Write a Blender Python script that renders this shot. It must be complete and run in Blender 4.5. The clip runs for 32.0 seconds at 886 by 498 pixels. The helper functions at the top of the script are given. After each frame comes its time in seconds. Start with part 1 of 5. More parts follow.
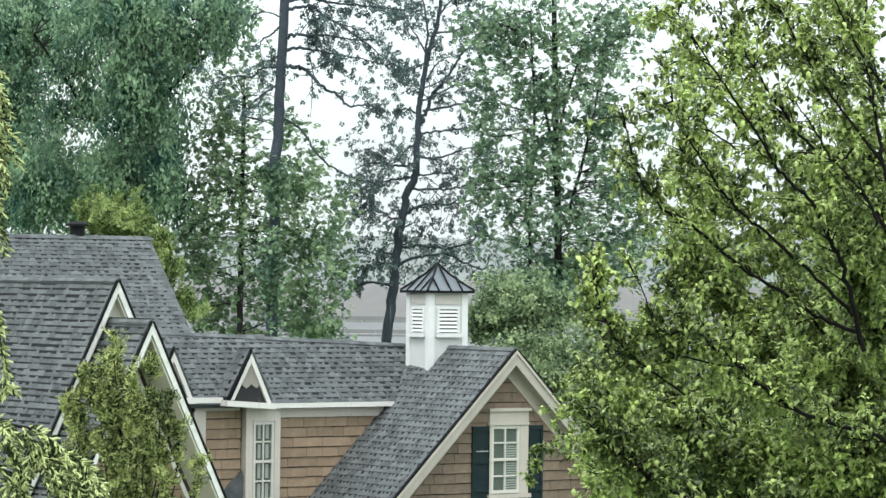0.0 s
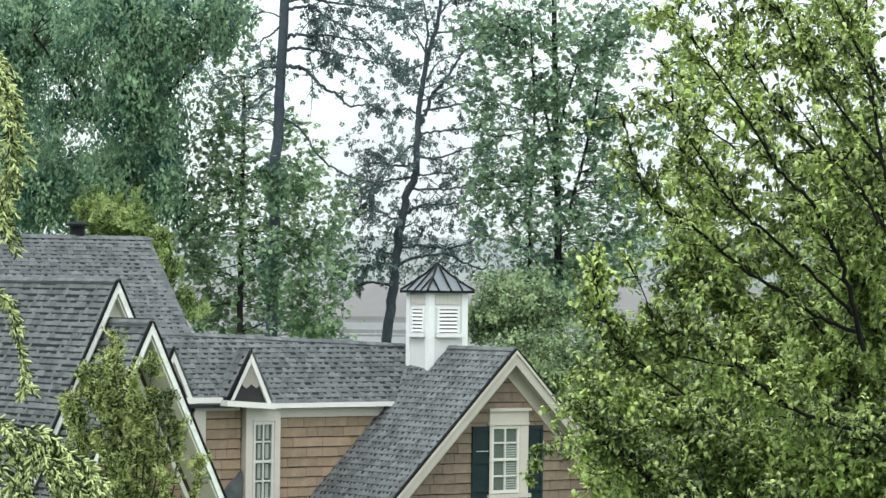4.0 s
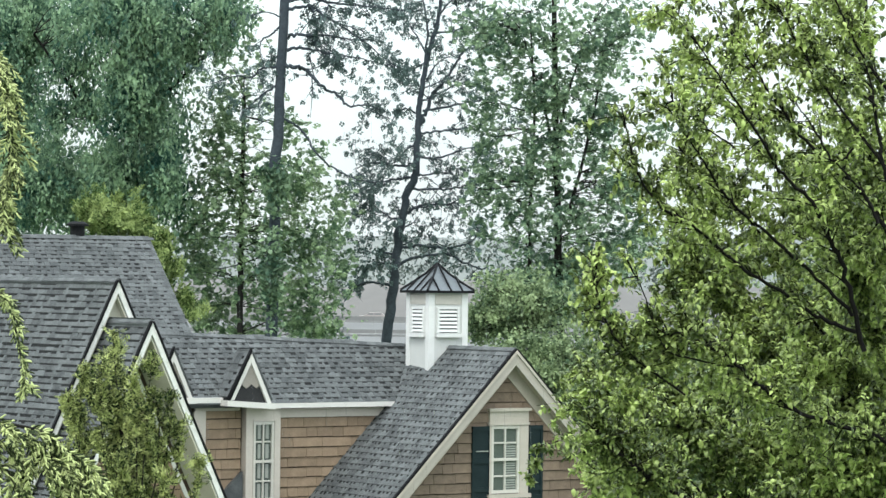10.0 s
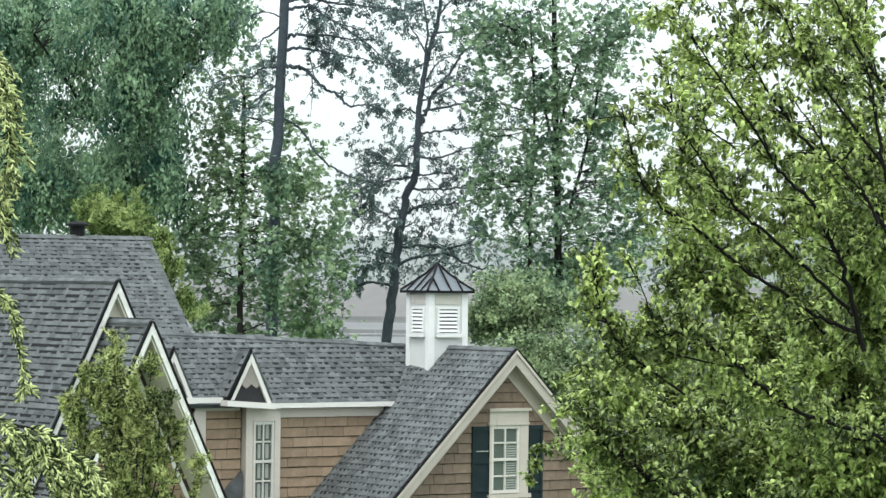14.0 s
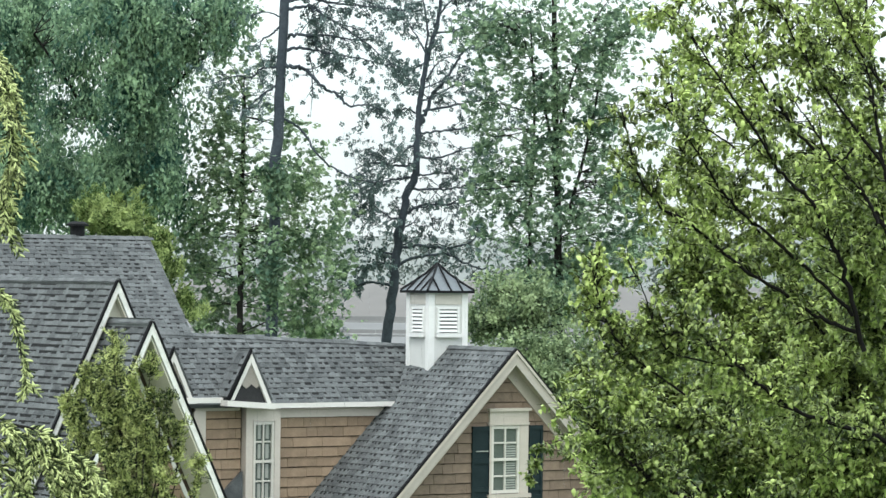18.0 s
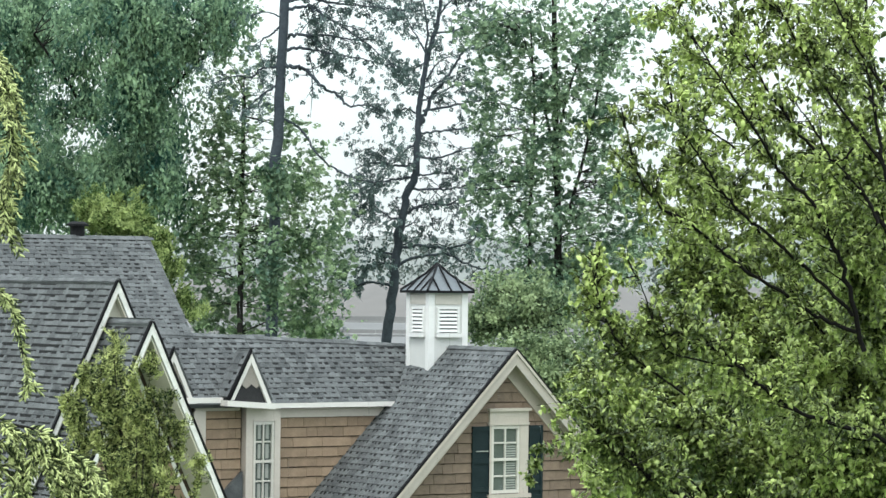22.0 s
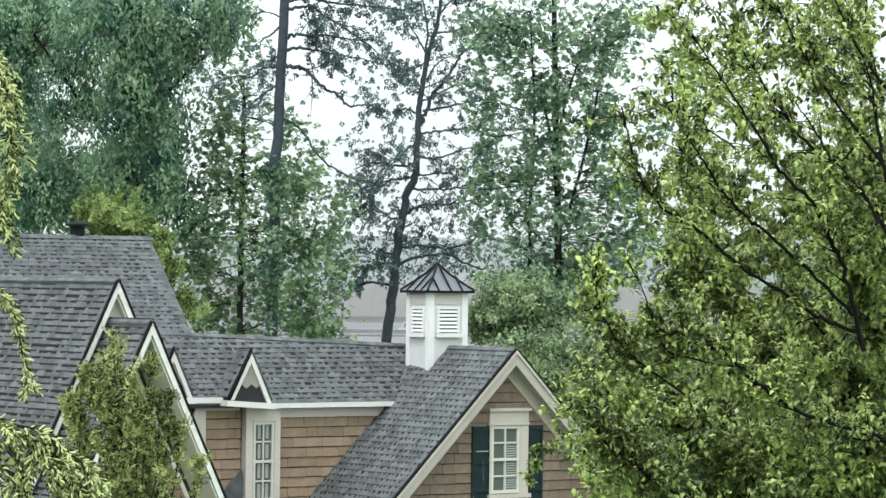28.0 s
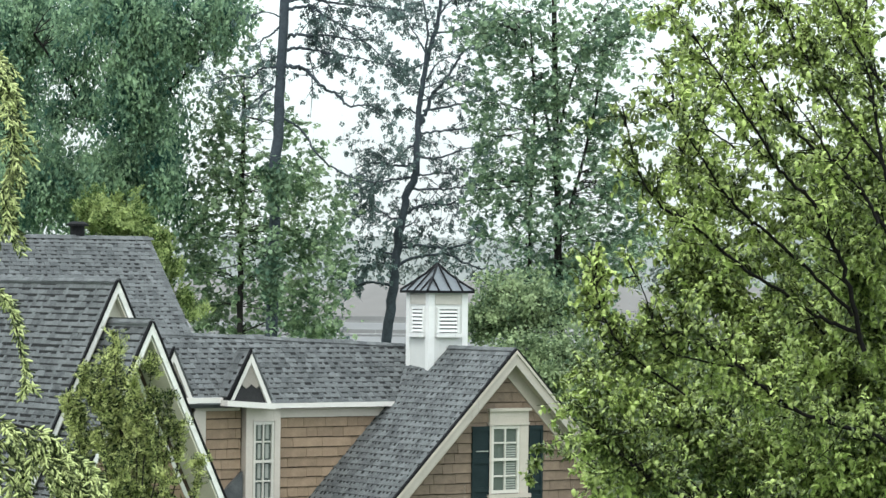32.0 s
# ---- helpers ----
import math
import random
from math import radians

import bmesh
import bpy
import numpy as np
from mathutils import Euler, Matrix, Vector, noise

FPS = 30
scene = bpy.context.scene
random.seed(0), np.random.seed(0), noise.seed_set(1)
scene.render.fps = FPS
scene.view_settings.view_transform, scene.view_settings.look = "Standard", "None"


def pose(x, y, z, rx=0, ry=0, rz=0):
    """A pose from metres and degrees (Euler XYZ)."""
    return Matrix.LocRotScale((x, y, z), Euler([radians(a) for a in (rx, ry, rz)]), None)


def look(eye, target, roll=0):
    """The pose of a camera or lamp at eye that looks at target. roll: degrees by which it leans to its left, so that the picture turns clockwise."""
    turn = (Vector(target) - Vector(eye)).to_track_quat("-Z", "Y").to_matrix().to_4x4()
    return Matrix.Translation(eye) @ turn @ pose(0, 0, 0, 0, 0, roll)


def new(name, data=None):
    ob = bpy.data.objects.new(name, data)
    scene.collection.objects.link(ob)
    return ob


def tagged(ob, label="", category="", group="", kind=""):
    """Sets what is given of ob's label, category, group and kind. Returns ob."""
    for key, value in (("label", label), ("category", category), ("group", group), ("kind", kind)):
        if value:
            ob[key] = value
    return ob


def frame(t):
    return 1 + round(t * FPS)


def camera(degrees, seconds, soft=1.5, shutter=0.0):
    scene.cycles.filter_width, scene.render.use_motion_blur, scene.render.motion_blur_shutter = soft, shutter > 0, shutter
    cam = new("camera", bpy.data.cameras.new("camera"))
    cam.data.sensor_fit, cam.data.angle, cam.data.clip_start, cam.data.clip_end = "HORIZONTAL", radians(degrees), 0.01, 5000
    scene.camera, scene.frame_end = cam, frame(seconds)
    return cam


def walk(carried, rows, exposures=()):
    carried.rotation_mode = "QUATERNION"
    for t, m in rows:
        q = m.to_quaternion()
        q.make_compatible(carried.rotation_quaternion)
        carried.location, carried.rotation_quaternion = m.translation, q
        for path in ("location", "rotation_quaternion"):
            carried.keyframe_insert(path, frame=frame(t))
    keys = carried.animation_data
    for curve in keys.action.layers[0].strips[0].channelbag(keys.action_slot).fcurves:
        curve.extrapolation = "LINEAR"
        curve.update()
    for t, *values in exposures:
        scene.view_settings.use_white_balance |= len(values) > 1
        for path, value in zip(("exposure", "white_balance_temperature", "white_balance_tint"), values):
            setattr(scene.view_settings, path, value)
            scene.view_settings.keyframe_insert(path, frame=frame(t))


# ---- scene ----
# ------------------------------------------------------------------ camera
cam = camera(16.0, 32.0, soft=1.5)
EYE = (0.0, 0.0, 7.5)
STAND = look(EYE, (0.0, 100.0, 7.5 + 1.0577), 0.6)
walk(cam, [(0.0, STAND), (32.0, STAND)], [(0.0, -0.085, 6330, 3), (32.0, -0.085, 6330, 3)])

# ------------------------------------------------------------------ overcast daylight
world = bpy.data.worlds.new("overcast_sky")
scene.world = world
world.use_nodes = True
wn, wl = world.node_tree.nodes, world.node_tree.links
wn.clear()
w_out = wn.new("ShaderNodeOutputWorld")
w_sky = wn.new("ShaderNodeTexSky")
w_sky.sky_type = "NISHITA"
w_sky.sun_disc = False
w_sky.sun_elevation = radians(58)
w_sky.sun_rotation = radians(200)
w_sky.dust_density = 6.0
w_b1 = wn.new("ShaderNodeBackground")
w_b1.inputs["Strength"].default_value = 0.06
w_b2 = wn.new("ShaderNodeBackground")
w_dir, w_sep, w_up, w_grey = wn.new("ShaderNodeTexCoord"), wn.new("ShaderNodeSeparateXYZ"), wn.new("ShaderNodeMapRange"), wn.new("ShaderNodeVectorMath")
w_up.inputs["To Min"].default_value, w_up.inputs["To Max"].default_value = 1.03, 2.75
w_grey.operation = "SCALE"
w_grey.inputs[0].default_value = (0.94, 0.98, 1.0)
wl.new(w_dir.outputs["Generated"], w_sep.inputs[0])
wl.new(w_sep.outputs["Z"], w_up.inputs["Value"])
wl.new(w_up.outputs[0], w_grey.inputs["Scale"])
wl.new(w_grey.outputs[0], w_b2.inputs["Color"])
w_add = wn.new("ShaderNodeAddShader")
wl.new(w_sky.outputs[0], w_b1.inputs["Color"])
wl.new(w_b1.outputs[0], w_add.inputs[0])
wl.new(w_b2.outputs[0], w_add.inputs[1])
wl.new(w_add.outputs[0], w_out.inputs["Surface"])

sun = new("sun", bpy.data.lights.new("sun", "SUN"))
sun.data.energy = 1.0
sun.data.angle = radians(25)
sun.data.color = (1.0, 0.97, 0.92)
sun.matrix_world = look((-20, -30, 80), (0, 30, 0))


# ------------------------------------------------------------------ materials
def material(name, c1, c2, scale=6.0, rough=0.7, metal=0.0, bump=0.0, fine=40.0, island=0.0, leafy=0.0, obrand=0.0, spec=0.5):
    """Two-scale noise between two colours; island / obrand vary the value from piece to piece; leafy lets light through."""
    m = bpy.data.materials.new(name)
    m.use_nodes = True
    nt = m.node_tree
    nd, lk = nt.nodes, nt.links
    bsdf = nd["Principled BSDF"]
    out = nd["Material Output"]
    geo = nd.new("ShaderNodeTexCoord")
    n1 = nd.new("ShaderNodeTexNoise")
    n1.inputs["Scale"].default_value = scale
    n1.inputs["Detail"].default_value = 4
    n2 = nd.new("ShaderNodeTexNoise")
    n2.inputs["Scale"].default_value = fine
    n2.inputs["Detail"].default_value = 2
    lk.new(geo.outputs["Object"], n1.inputs["Vector"])
    lk.new(geo.outputs["Object"], n2.inputs["Vector"])
    mx = nd.new("ShaderNodeMath")
    mx.operation = "MULTIPLY_ADD"
    mx.inputs[1].default_value = 0.45
    lk.new(n2.outputs["Fac"], mx.inputs[0])
    half = nd.new("ShaderNodeMath")
    half.operation = "MULTIPLY"
    half.inputs[1].default_value = 0.55
    big = n1.outputs["Fac"]
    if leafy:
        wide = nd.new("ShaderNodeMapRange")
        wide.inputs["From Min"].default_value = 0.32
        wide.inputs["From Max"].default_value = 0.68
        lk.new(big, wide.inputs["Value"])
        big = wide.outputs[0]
    lk.new(big, half.inputs[0])
    lk.new(half.outputs[0], mx.inputs[2])
    fac = mx.outputs[0]
    if island or obrand:
        if island:
            g = nd.new("ShaderNodeNewGeometry")
            rnd = g.outputs["Random Per Island"]
        else:
            g = nd.new("ShaderNodeObjectInfo")
            rnd = g.outputs["Random"]
        ad = nd.new("ShaderNodeMath")
        ad.operation = "MULTIPLY_ADD"
        ad.inputs[1].default_value = island or obrand
        sub = nd.new("ShaderNodeMath")
        sub.operation = "SUBTRACT"
        sub.inputs[1].default_value = (island or obrand) / 2
        lk.new(rnd, ad.inputs[0])
        lk.new(fac, ad.inputs[2])
        lk.new(ad.outputs[0], sub.inputs[0])
        fac = sub.outputs[0]
    ramp = nd.new("ShaderNodeValToRGB")
    ramp.color_ramp.elements[0].position = 0.25
    ramp.color_ramp.elements[1].position = 0.75
    ramp.color_ramp.elements[0].color = (*c1, 1)
    ramp.color_ramp.elements[1].color = (*c2, 1)
    lk.new(fac, ramp.inputs[0])
    lk.new(ramp.outputs[0], bsdf.inputs["Base Color"])
    bsdf.inputs["Roughness"].default_value = rough
    bsdf.inputs["Metallic"].default_value = metal
    bsdf.inputs["Specular IOR Level"].default_value = spec
    if bump:
        b = nd.new("ShaderNodeBump")
        b.inputs["Strength"].default_value = bump
        b.inputs["Distance"].default_value = 0.02
        lk.new(n2.outputs["Fac"], b.inputs["Height"])
        lk.new(b.outputs[0], bsdf.inputs["Normal"])
    if leafy:
        tr = nd.new("ShaderNodeBsdfTranslucent")
        lk.new(ramp.outputs[0], tr.inputs["Color"])
        ms = nd.new("ShaderNodeMixShader")
        ms.inputs[0].default_value = leafy
        lk.new(bsdf.outputs[0], ms.inputs[1])
        lk.new(tr.outputs[0], ms.inputs[2])
        lk.new(ms.outputs[0], out.inputs["Surface"])
    return m


M_SHINGLE = material("asphalt_shingle", (0.052, 0.057, 0.060), (0.168, 0.179, 0.186), 5, 0.75, bump=0.5, fine=90, island=0.27, spec=0.2)
M_SHINGLE_OB = material("asphalt_shingle_single", (0.052, 0.057, 0.060), (0.168, 0.179, 0.186), 5, 0.75, bump=0.5, fine=90, obrand=0.27, spec=0.2)
# near-black, paints the shadow line and printed band below shingle butts
M_BAND = material("shadow_line_granules", (0.016, 0.017, 0.018), (0.036, 0.037, 0.038), 6, 0.9, spec=0.05)
M_TRIM = material("cream_trim_paint", (0.48, 0.438, 0.395), (0.60, 0.552, 0.50), 3, 0.5, bump=0.05)
# trim cream darkened in colour because the rake face gets less light
M_RAKE = material("shade_toned_cream_rake_paint", (0.34, 0.31, 0.275), (0.45, 0.412, 0.368), 3, 0.6, bump=0.05)
M_CASING = material("beige_casing_paint", (0.41, 0.37, 0.325), (0.51, 0.462, 0.41), 3, 0.55, bump=0.05)
M_GUTTER = material("off_white_gutter", (0.62, 0.60, 0.575), (0.74, 0.72, 0.695), 3, 0.45, bump=0.05)
M_WHITE = material("white_paint", (0.66, 0.66, 0.66), (0.76, 0.76, 0.76), 3, 0.45, bump=0.05)
M_BOARD = material("pale_grey_cupola_boarding", (0.54, 0.545, 0.54), (0.63, 0.635, 0.63), 3, 0.6, bump=0.08)
M_SASH = material("pale_beige_sash_paint", (0.50, 0.48, 0.44), (0.60, 0.58, 0.535), 3, 0.5, bump=0.05)
M_STAINED = material("stained_white_rake_paint", (0.55, 0.545, 0.51), (0.95, 0.95, 0.94), 9, 0.55, bump=0.1, fine=55)
M_TAN = material("tan_trim_paint", (0.47, 0.44, 0.405), (0.56, 0.53, 0.49), 3, 0.55)
M_SOFFIT = material("taupe_soffit", (0.38, 0.338, 0.293), (0.48, 0.43, 0.375), 3, 0.7)
# darker taupe for the board in the top of each gablet
M_TAUPE = material("dull_taupe_board", (0.24, 0.218, 0.196), (0.33, 0.30, 0.27), 5, 0.75, bump=0.1)
M_SOFFIT_PALE = material("pale_olive_soffit", (0.44, 0.43, 0.36), (0.58, 0.565, 0.48), 4, 0.7, bump=0.05)
M_SHAKE = material("cedar_shake", (0.17, 0.122, 0.082), (0.33, 0.24, 0.163), 5, 0.75, bump=0.3, fine=60, obrand=0.25)
# darker, greyer shakes for the front wing's gable wall
M_SHAKE_FRONT = material("grey_brown_front_shake", (0.105, 0.076, 0.055), (0.215, 0.158, 0.115), 7, 0.75, bump=0.35, fine=70, obrand=0.2)
# wall backing kept dark so gaps between shakes read as shadow lines
M_SHAKE_BACK = material("shadow_gap_shake_backing", (0.035, 0.024, 0.016), (0.06, 0.04, 0.028), 5, 0.9)
M_SHUTTER = material("blue_black_shutter_paint", (0.008, 0.017, 0.020), (0.018, 0.031, 0.034), 4, 0.6, spec=0.15)
M_METAL = material("dark_seamed_metal", (0.115, 0.13, 0.145), (0.18, 0.20, 0.22), 2, 0.5, metal=0.4)
M_SEAM = material("black_seam_metal", (0.006, 0.0065, 0.008), (0.014, 0.015, 0.018), 3, 0.5, spec=0.1)
M_DRIP = material("dark_drip_edge", (0.006, 0.006, 0.007), (0.014, 0.014, 0.016), 3, 0.8, spec=0.1)
# dark colour stands in for the shade behind the louver slats
M_LOUVER = material("shaded_louver_back", (0.05, 0.055, 0.058), (0.085, 0.09, 0.094), 3, 0.8)
M_VENT = material("black_vent_metal", (0.008, 0.009, 0.01), (0.022, 0.023, 0.025), 3, 0.7, spec=0.1)
M_GLASS = material("window_glass_dark", (0.05, 0.062, 0.056), (0.12, 0.14, 0.13), 1.5, 0.08, spec=0.8)
M_BLIND = material("window_blind", (0.24, 0.255, 0.235), (0.33, 0.345, 0.315), 2, 0.6)
M_DARK = material("attic_louver_dark", (0.008, 0.008, 0.01), (0.03, 0.03, 0.033), 3, 0.8)
M_BARK = material("dark_wet_bark", (0.007, 0.007, 0.007), (0.024, 0.022, 0.021), 3, 0.8, bump=0.5, fine=25, spec=0.15)
M_BARK_WET = material("black_wet_maple_bark", (0.004, 0.004, 0.004), (0.013, 0.012, 0.011), 3, 0.75, bump=0.4, fine=30, spec=0.05)
# pine bark, oak and poplar leaf colours carry a bluish rain haze
M_PINEBARK = material("hazed_wet_pine_bark", (0.022, 0.03, 0.039), (0.072, 0.086, 0.105), 3, 0.85, bump=0.6, fine=18, spec=0.15)
M_LEAF_OAK = material("hazed_dark_oak_leaf", (0.03, 0.09, 0.073), (0.315, 0.45, 0.275), 0.9, 0.65, island=0.3, leafy=0.3, spec=0.15)
M_LEAF_MID = material("hazed_blue_green_leaf", (0.07, 0.13, 0.09), (0.34, 0.46, 0.28), 0.9, 0.6, island=0.4, leafy=0.3, spec=0.2)
M_LEAF_SLIM = material("pale_green_leaf", (0.08, 0.145, 0.085), (0.41, 0.53, 0.31), 1.2, 0.6, island=0.4, leafy=0.35, spec=0.2)
M_LEAF_THICKET = material("mid_green_thicket_leaf", (0.06, 0.105, 0.055), (0.34, 0.425, 0.225), 1.6, 0.6, island=0.4, leafy=0.3, spec=0.2)
M_LEAF_LIME = material("yellow_green_leaf", (0.045, 0.085, 0.022), (0.36, 0.44, 0.17), 2.0, 0.6, island=0.6, leafy=0.35, spec=0.15)
# dark-to-bright leaf range also paints in shaded gaps and lit tops
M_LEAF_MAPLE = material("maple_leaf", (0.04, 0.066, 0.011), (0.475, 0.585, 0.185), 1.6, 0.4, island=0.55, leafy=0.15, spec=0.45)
# needle colour is blued and greyed for the same haze
M_NEEDLE = material("hazed_pine_needles", (0.04, 0.064, 0.064), (0.165, 0.235, 0.225), 0.6, 0.65, island=0.5, leafy=0.1, spec=0.15)
# near-black tones here deepen the shaded inside of cypress and cedar
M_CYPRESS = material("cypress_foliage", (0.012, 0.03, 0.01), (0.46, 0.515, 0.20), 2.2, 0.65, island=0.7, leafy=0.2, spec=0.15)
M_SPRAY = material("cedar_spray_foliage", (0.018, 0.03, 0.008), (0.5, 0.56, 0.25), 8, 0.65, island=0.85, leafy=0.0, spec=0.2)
# rain mist is mixed into the colour of the far trees
M_FARWOOD = material("mist_tinted_far_foliage", (0.112, 0.135, 0.128), (0.188, 0.210, 0.199), 0.05, 0.95, fine=0.4, island=0.3)
M_GRASS = material("wet_grass", (0.045, 0.085, 0.03), (0.10, 0.15, 0.06), 0.2, 0.8, fine=8)
M_ROAD = material("wet_asphalt", (0.112, 0.115, 0.119), (0.165, 0.168, 0.172), 0.3, 0.8, fine=20)
# clay bank and hill colours are greyed to hold the mist
M_BANK = material("mist_tinted_clay_bank", (0.121, 0.117, 0.115), (0.160, 0.153, 0.150), 0.03, 0.9, fine=0.4)
M_HILL = material("mist_tinted_wooded_hill", (0.15, 0.166, 0.161), (0.205, 0.222, 0.216), 0.05, 0.95, fine=0.5)


# ------------------------------------------------------------------ mesh helpers
def mesh_of(name, verts, faces, mat, smooth=False):
    me = bpy.data.meshes.new(name)
    me.from_pydata(verts, [], faces)
    me.materials.append(mat)
    if smooth:
        me.polygons.foreach_set("use_smooth", [True] * len(me.polygons))
    me.update()
    return me


def piece(name, me, parent, label="", kind="", at=None):
    ob = new(name, me)
    if parent is not None:
        ob.parent = parent
    if at is not None:
        ob.matrix_basis = at if isinstance(at, Matrix) else Matrix.Translation(at)
    if label or kind:
        tagged(ob, label, "", "", kind)
    return ob


def thing(name, where, label, category, group="", kind="", turn=0.0):
    ob = new(name)
    ob.empty_display_size = 0.3
    ob.matrix_basis = pose(*where, 0, 0, turn)
    return tagged(ob, label, category, group, kind)


class Build:
    """Collects boxes, prisms and tubes for one mesh."""

    def __init__(self):
        self.v, self.f = [], []

    def add(self, verts, faces):
        n = len(self.v)
        self.v += [tuple(p) for p in verts]
        self.f += [tuple(i + n for i in q) for q in faces]
        return self

    def box(self, lo, hi, m=None):
        (x0, y0, z0), (x1, y1, z1) = lo, hi
        vs = [Vector(p) for p in ((x0, y0, z0), (x1, y0, z0), (x1, y1, z0), (x0, y1, z0), (x0, y0, z1), (x1, y0, z1), (x1, y1, z1), (x0, y1, z1))]
        if m is not None:
            vs = [m @ p for p in vs]
        return self.add(vs, [(0, 3, 2, 1), (4, 5, 6, 7), (0, 1, 5, 4), (1, 2, 6, 5), (2, 3, 7, 6), (3, 0, 4, 7)])

    def prism(self, poly, way):
        """A flat polygon pushed along a vector."""
        k, way = len(poly), Vector(way)
        a = [Vector(p) for p in poly]
        b = [p + way for p in a]
        return self.add(a + b, [tuple(range(k - 1, -1, -1)), tuple(range(k, 2 * k))] + [(i, (i + 1) % k, k + (i + 1) % k, k + i) for i in range(k)])

    def tube(self, pts, radii, sides=6):
        pts = [Vector(p) for p in pts]
        n0 = len(self.v)
        for i, p in enumerate(pts):
            d = (pts[min(i + 1, len(pts) - 1)] - pts[max(i - 1, 0)]).normalized()
            s = d.cross(Vector((0.3, 1, 0.1))).normalized()
            t = d.cross(s)
            for k in range(sides):
                a = 2 * math.pi * k / sides
                self.v.append(tuple(p + (s * math.cos(a) + t * math.sin(a)) * radii[i]))
        for i in range(len(pts) - 1):
            for k in range(sides):
                a, b = n0 + i * sides + k, n0 + i * sides + (k + 1) % sides
                self.f.append((a, b, b + sides, a + sides))
        self.f.append(tuple(n0 + k for k in range(sides)))
        self.f.append(tuple(n0 + (len(pts) - 1) * sides + k for k in range(sides - 1, -1, -1)))
        return self

    def part(self, name, mat, parent, label="", smooth=False, kind=""):
        return piece(name, mesh_of(name, self.v, self.f, mat, smooth), parent, label, kind)


def spline(pts, steps=5):
    """Points of a smooth line through pts."""
    p = [Vector(q) for q in pts]
    p = [p[0] * 2 - p[1]] + p + [p[-1] * 2 - p[-2]]
    out = []
    for i in range(1, len(p) - 2):
        for k in range(steps):
            t = k / steps
            out.append(0.5 * (2 * p[i] + (p[i + 1] - p[i - 1]) * t + (2 * p[i - 1] - 5 * p[i] + 4 * p[i + 1] - p[i + 2]) * t * t
                              + (3 * p[i] - p[i - 1] - 3 * p[i + 1] + p[i + 2]) * t * t * t))
    return out + [p[-2]]


# ------------------------------------------------------------------ ground, highway and distance
g = Build()
nx, ny = 40, 48
xs = [-1500 + 3000 * i / nx for i in range(nx + 1)]
ys = [-60 + 2600 * (j / ny) ** 2 for j in range(ny + 1)]
g.add([(x, y, -0.3 * (0.5 + 0.5 * noise.noise((x * 0.02, y * 0.02, 0))) if 70 < y < 380 else 0.0) for y in ys for x in xs],
      [(j * (nx + 1) + i, j * (nx + 1) + i + 1, (j + 1) * (nx + 1) + i + 1, (j + 1) * (nx + 1) + i) for j in range(ny) for i in range(nx)])
tagged(g.part("ground", M_GRASS, None), "wet grassy ground reaching to the horizon", "ground", "", "structure")
tagged(Build().box((-700, 350, -0.35), (700, 482, 0.06)).part("road", M_ROAD, None), "wide grey wet highway behind the trees", "road", "", "structure")

tagged(Build().prism([(-700, 456, 0.02), (-700, 466, 1.3), (-700, 486, 1.35), (-700, 488, -0.2)], (1400, 0, 0)).part("road", M_ROAD, None), "raised far carriageway of the highway", "road", "", "structure")

bank = Build()
cols, rows_ = 220, 5
bank.add([(-600 + 1200 * i / cols, 486 + 9 * j, -0.1 + 7.5 * math.sin(j / (rows_ - 1) * 1.5) + 1.1 * j * noise.noise((i * 0.9, j * 0.5, 3.0))) for j in range(rows_) for i in range(cols + 1)],
         [(j * (cols + 1) + i, j * (cols + 1) + i + 1, (j + 1) * (cols + 1) + i + 1, (j + 1) * (cols + 1) + i) for j in range(rows_ - 1) for i in range(cols)])
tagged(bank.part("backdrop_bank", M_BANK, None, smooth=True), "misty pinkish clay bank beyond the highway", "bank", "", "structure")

hill = Build()
cols, rows_ = 260, 8
hill.add([(-900 + 1800 * i / cols, 820 + 16 * j, -0.5 + (21 + 5 * noise.noise((i * 0.06, 0, 0)) + 2.2 * noise.noise((i * 0.7, j * 0.3, 1))) * math.sin(j / (rows_ - 1) * 1.57)) for j in range(rows_) for i in range(cols + 1)],
         [(j * (cols + 1) + i, j * (cols + 1) + i + 1, (j + 1) * (cols + 1) + i + 1, (j + 1) * (cols + 1) + i) for j in range(rows_ - 1) for i in range(cols)])
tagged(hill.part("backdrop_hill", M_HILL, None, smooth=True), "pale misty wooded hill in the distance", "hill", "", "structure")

# ------------------------------------------------------------------ the house: x along its gable fronts, y to the back
house = thing("house", (1.164, 50.0, 0), "cottage house with steep grey shingle roofs and brown shake walls", "house", turn=36)

rng = random.Random(5)
TAB_W = (0.11, 0.14, 0.17, 0.20, 0.24)


def tab_mesh(w, h=0.19):
    b = Build()
    b.add([(0, 0, 0.013), (w, 0, 0.013), (w, h, 0.002), (0, h, 0.002), (0, 0, 0), (w, 0, 0)], [(0, 1, 2, 3), (4, 5, 1, 0), (0, 3, 4), (1, 5, 2)])
    return mesh_of("shingle", b.v, b.f, M_SHINGLE_OB)


TABS = [tab_mesh(w - 0.006) for w in TAB_W]


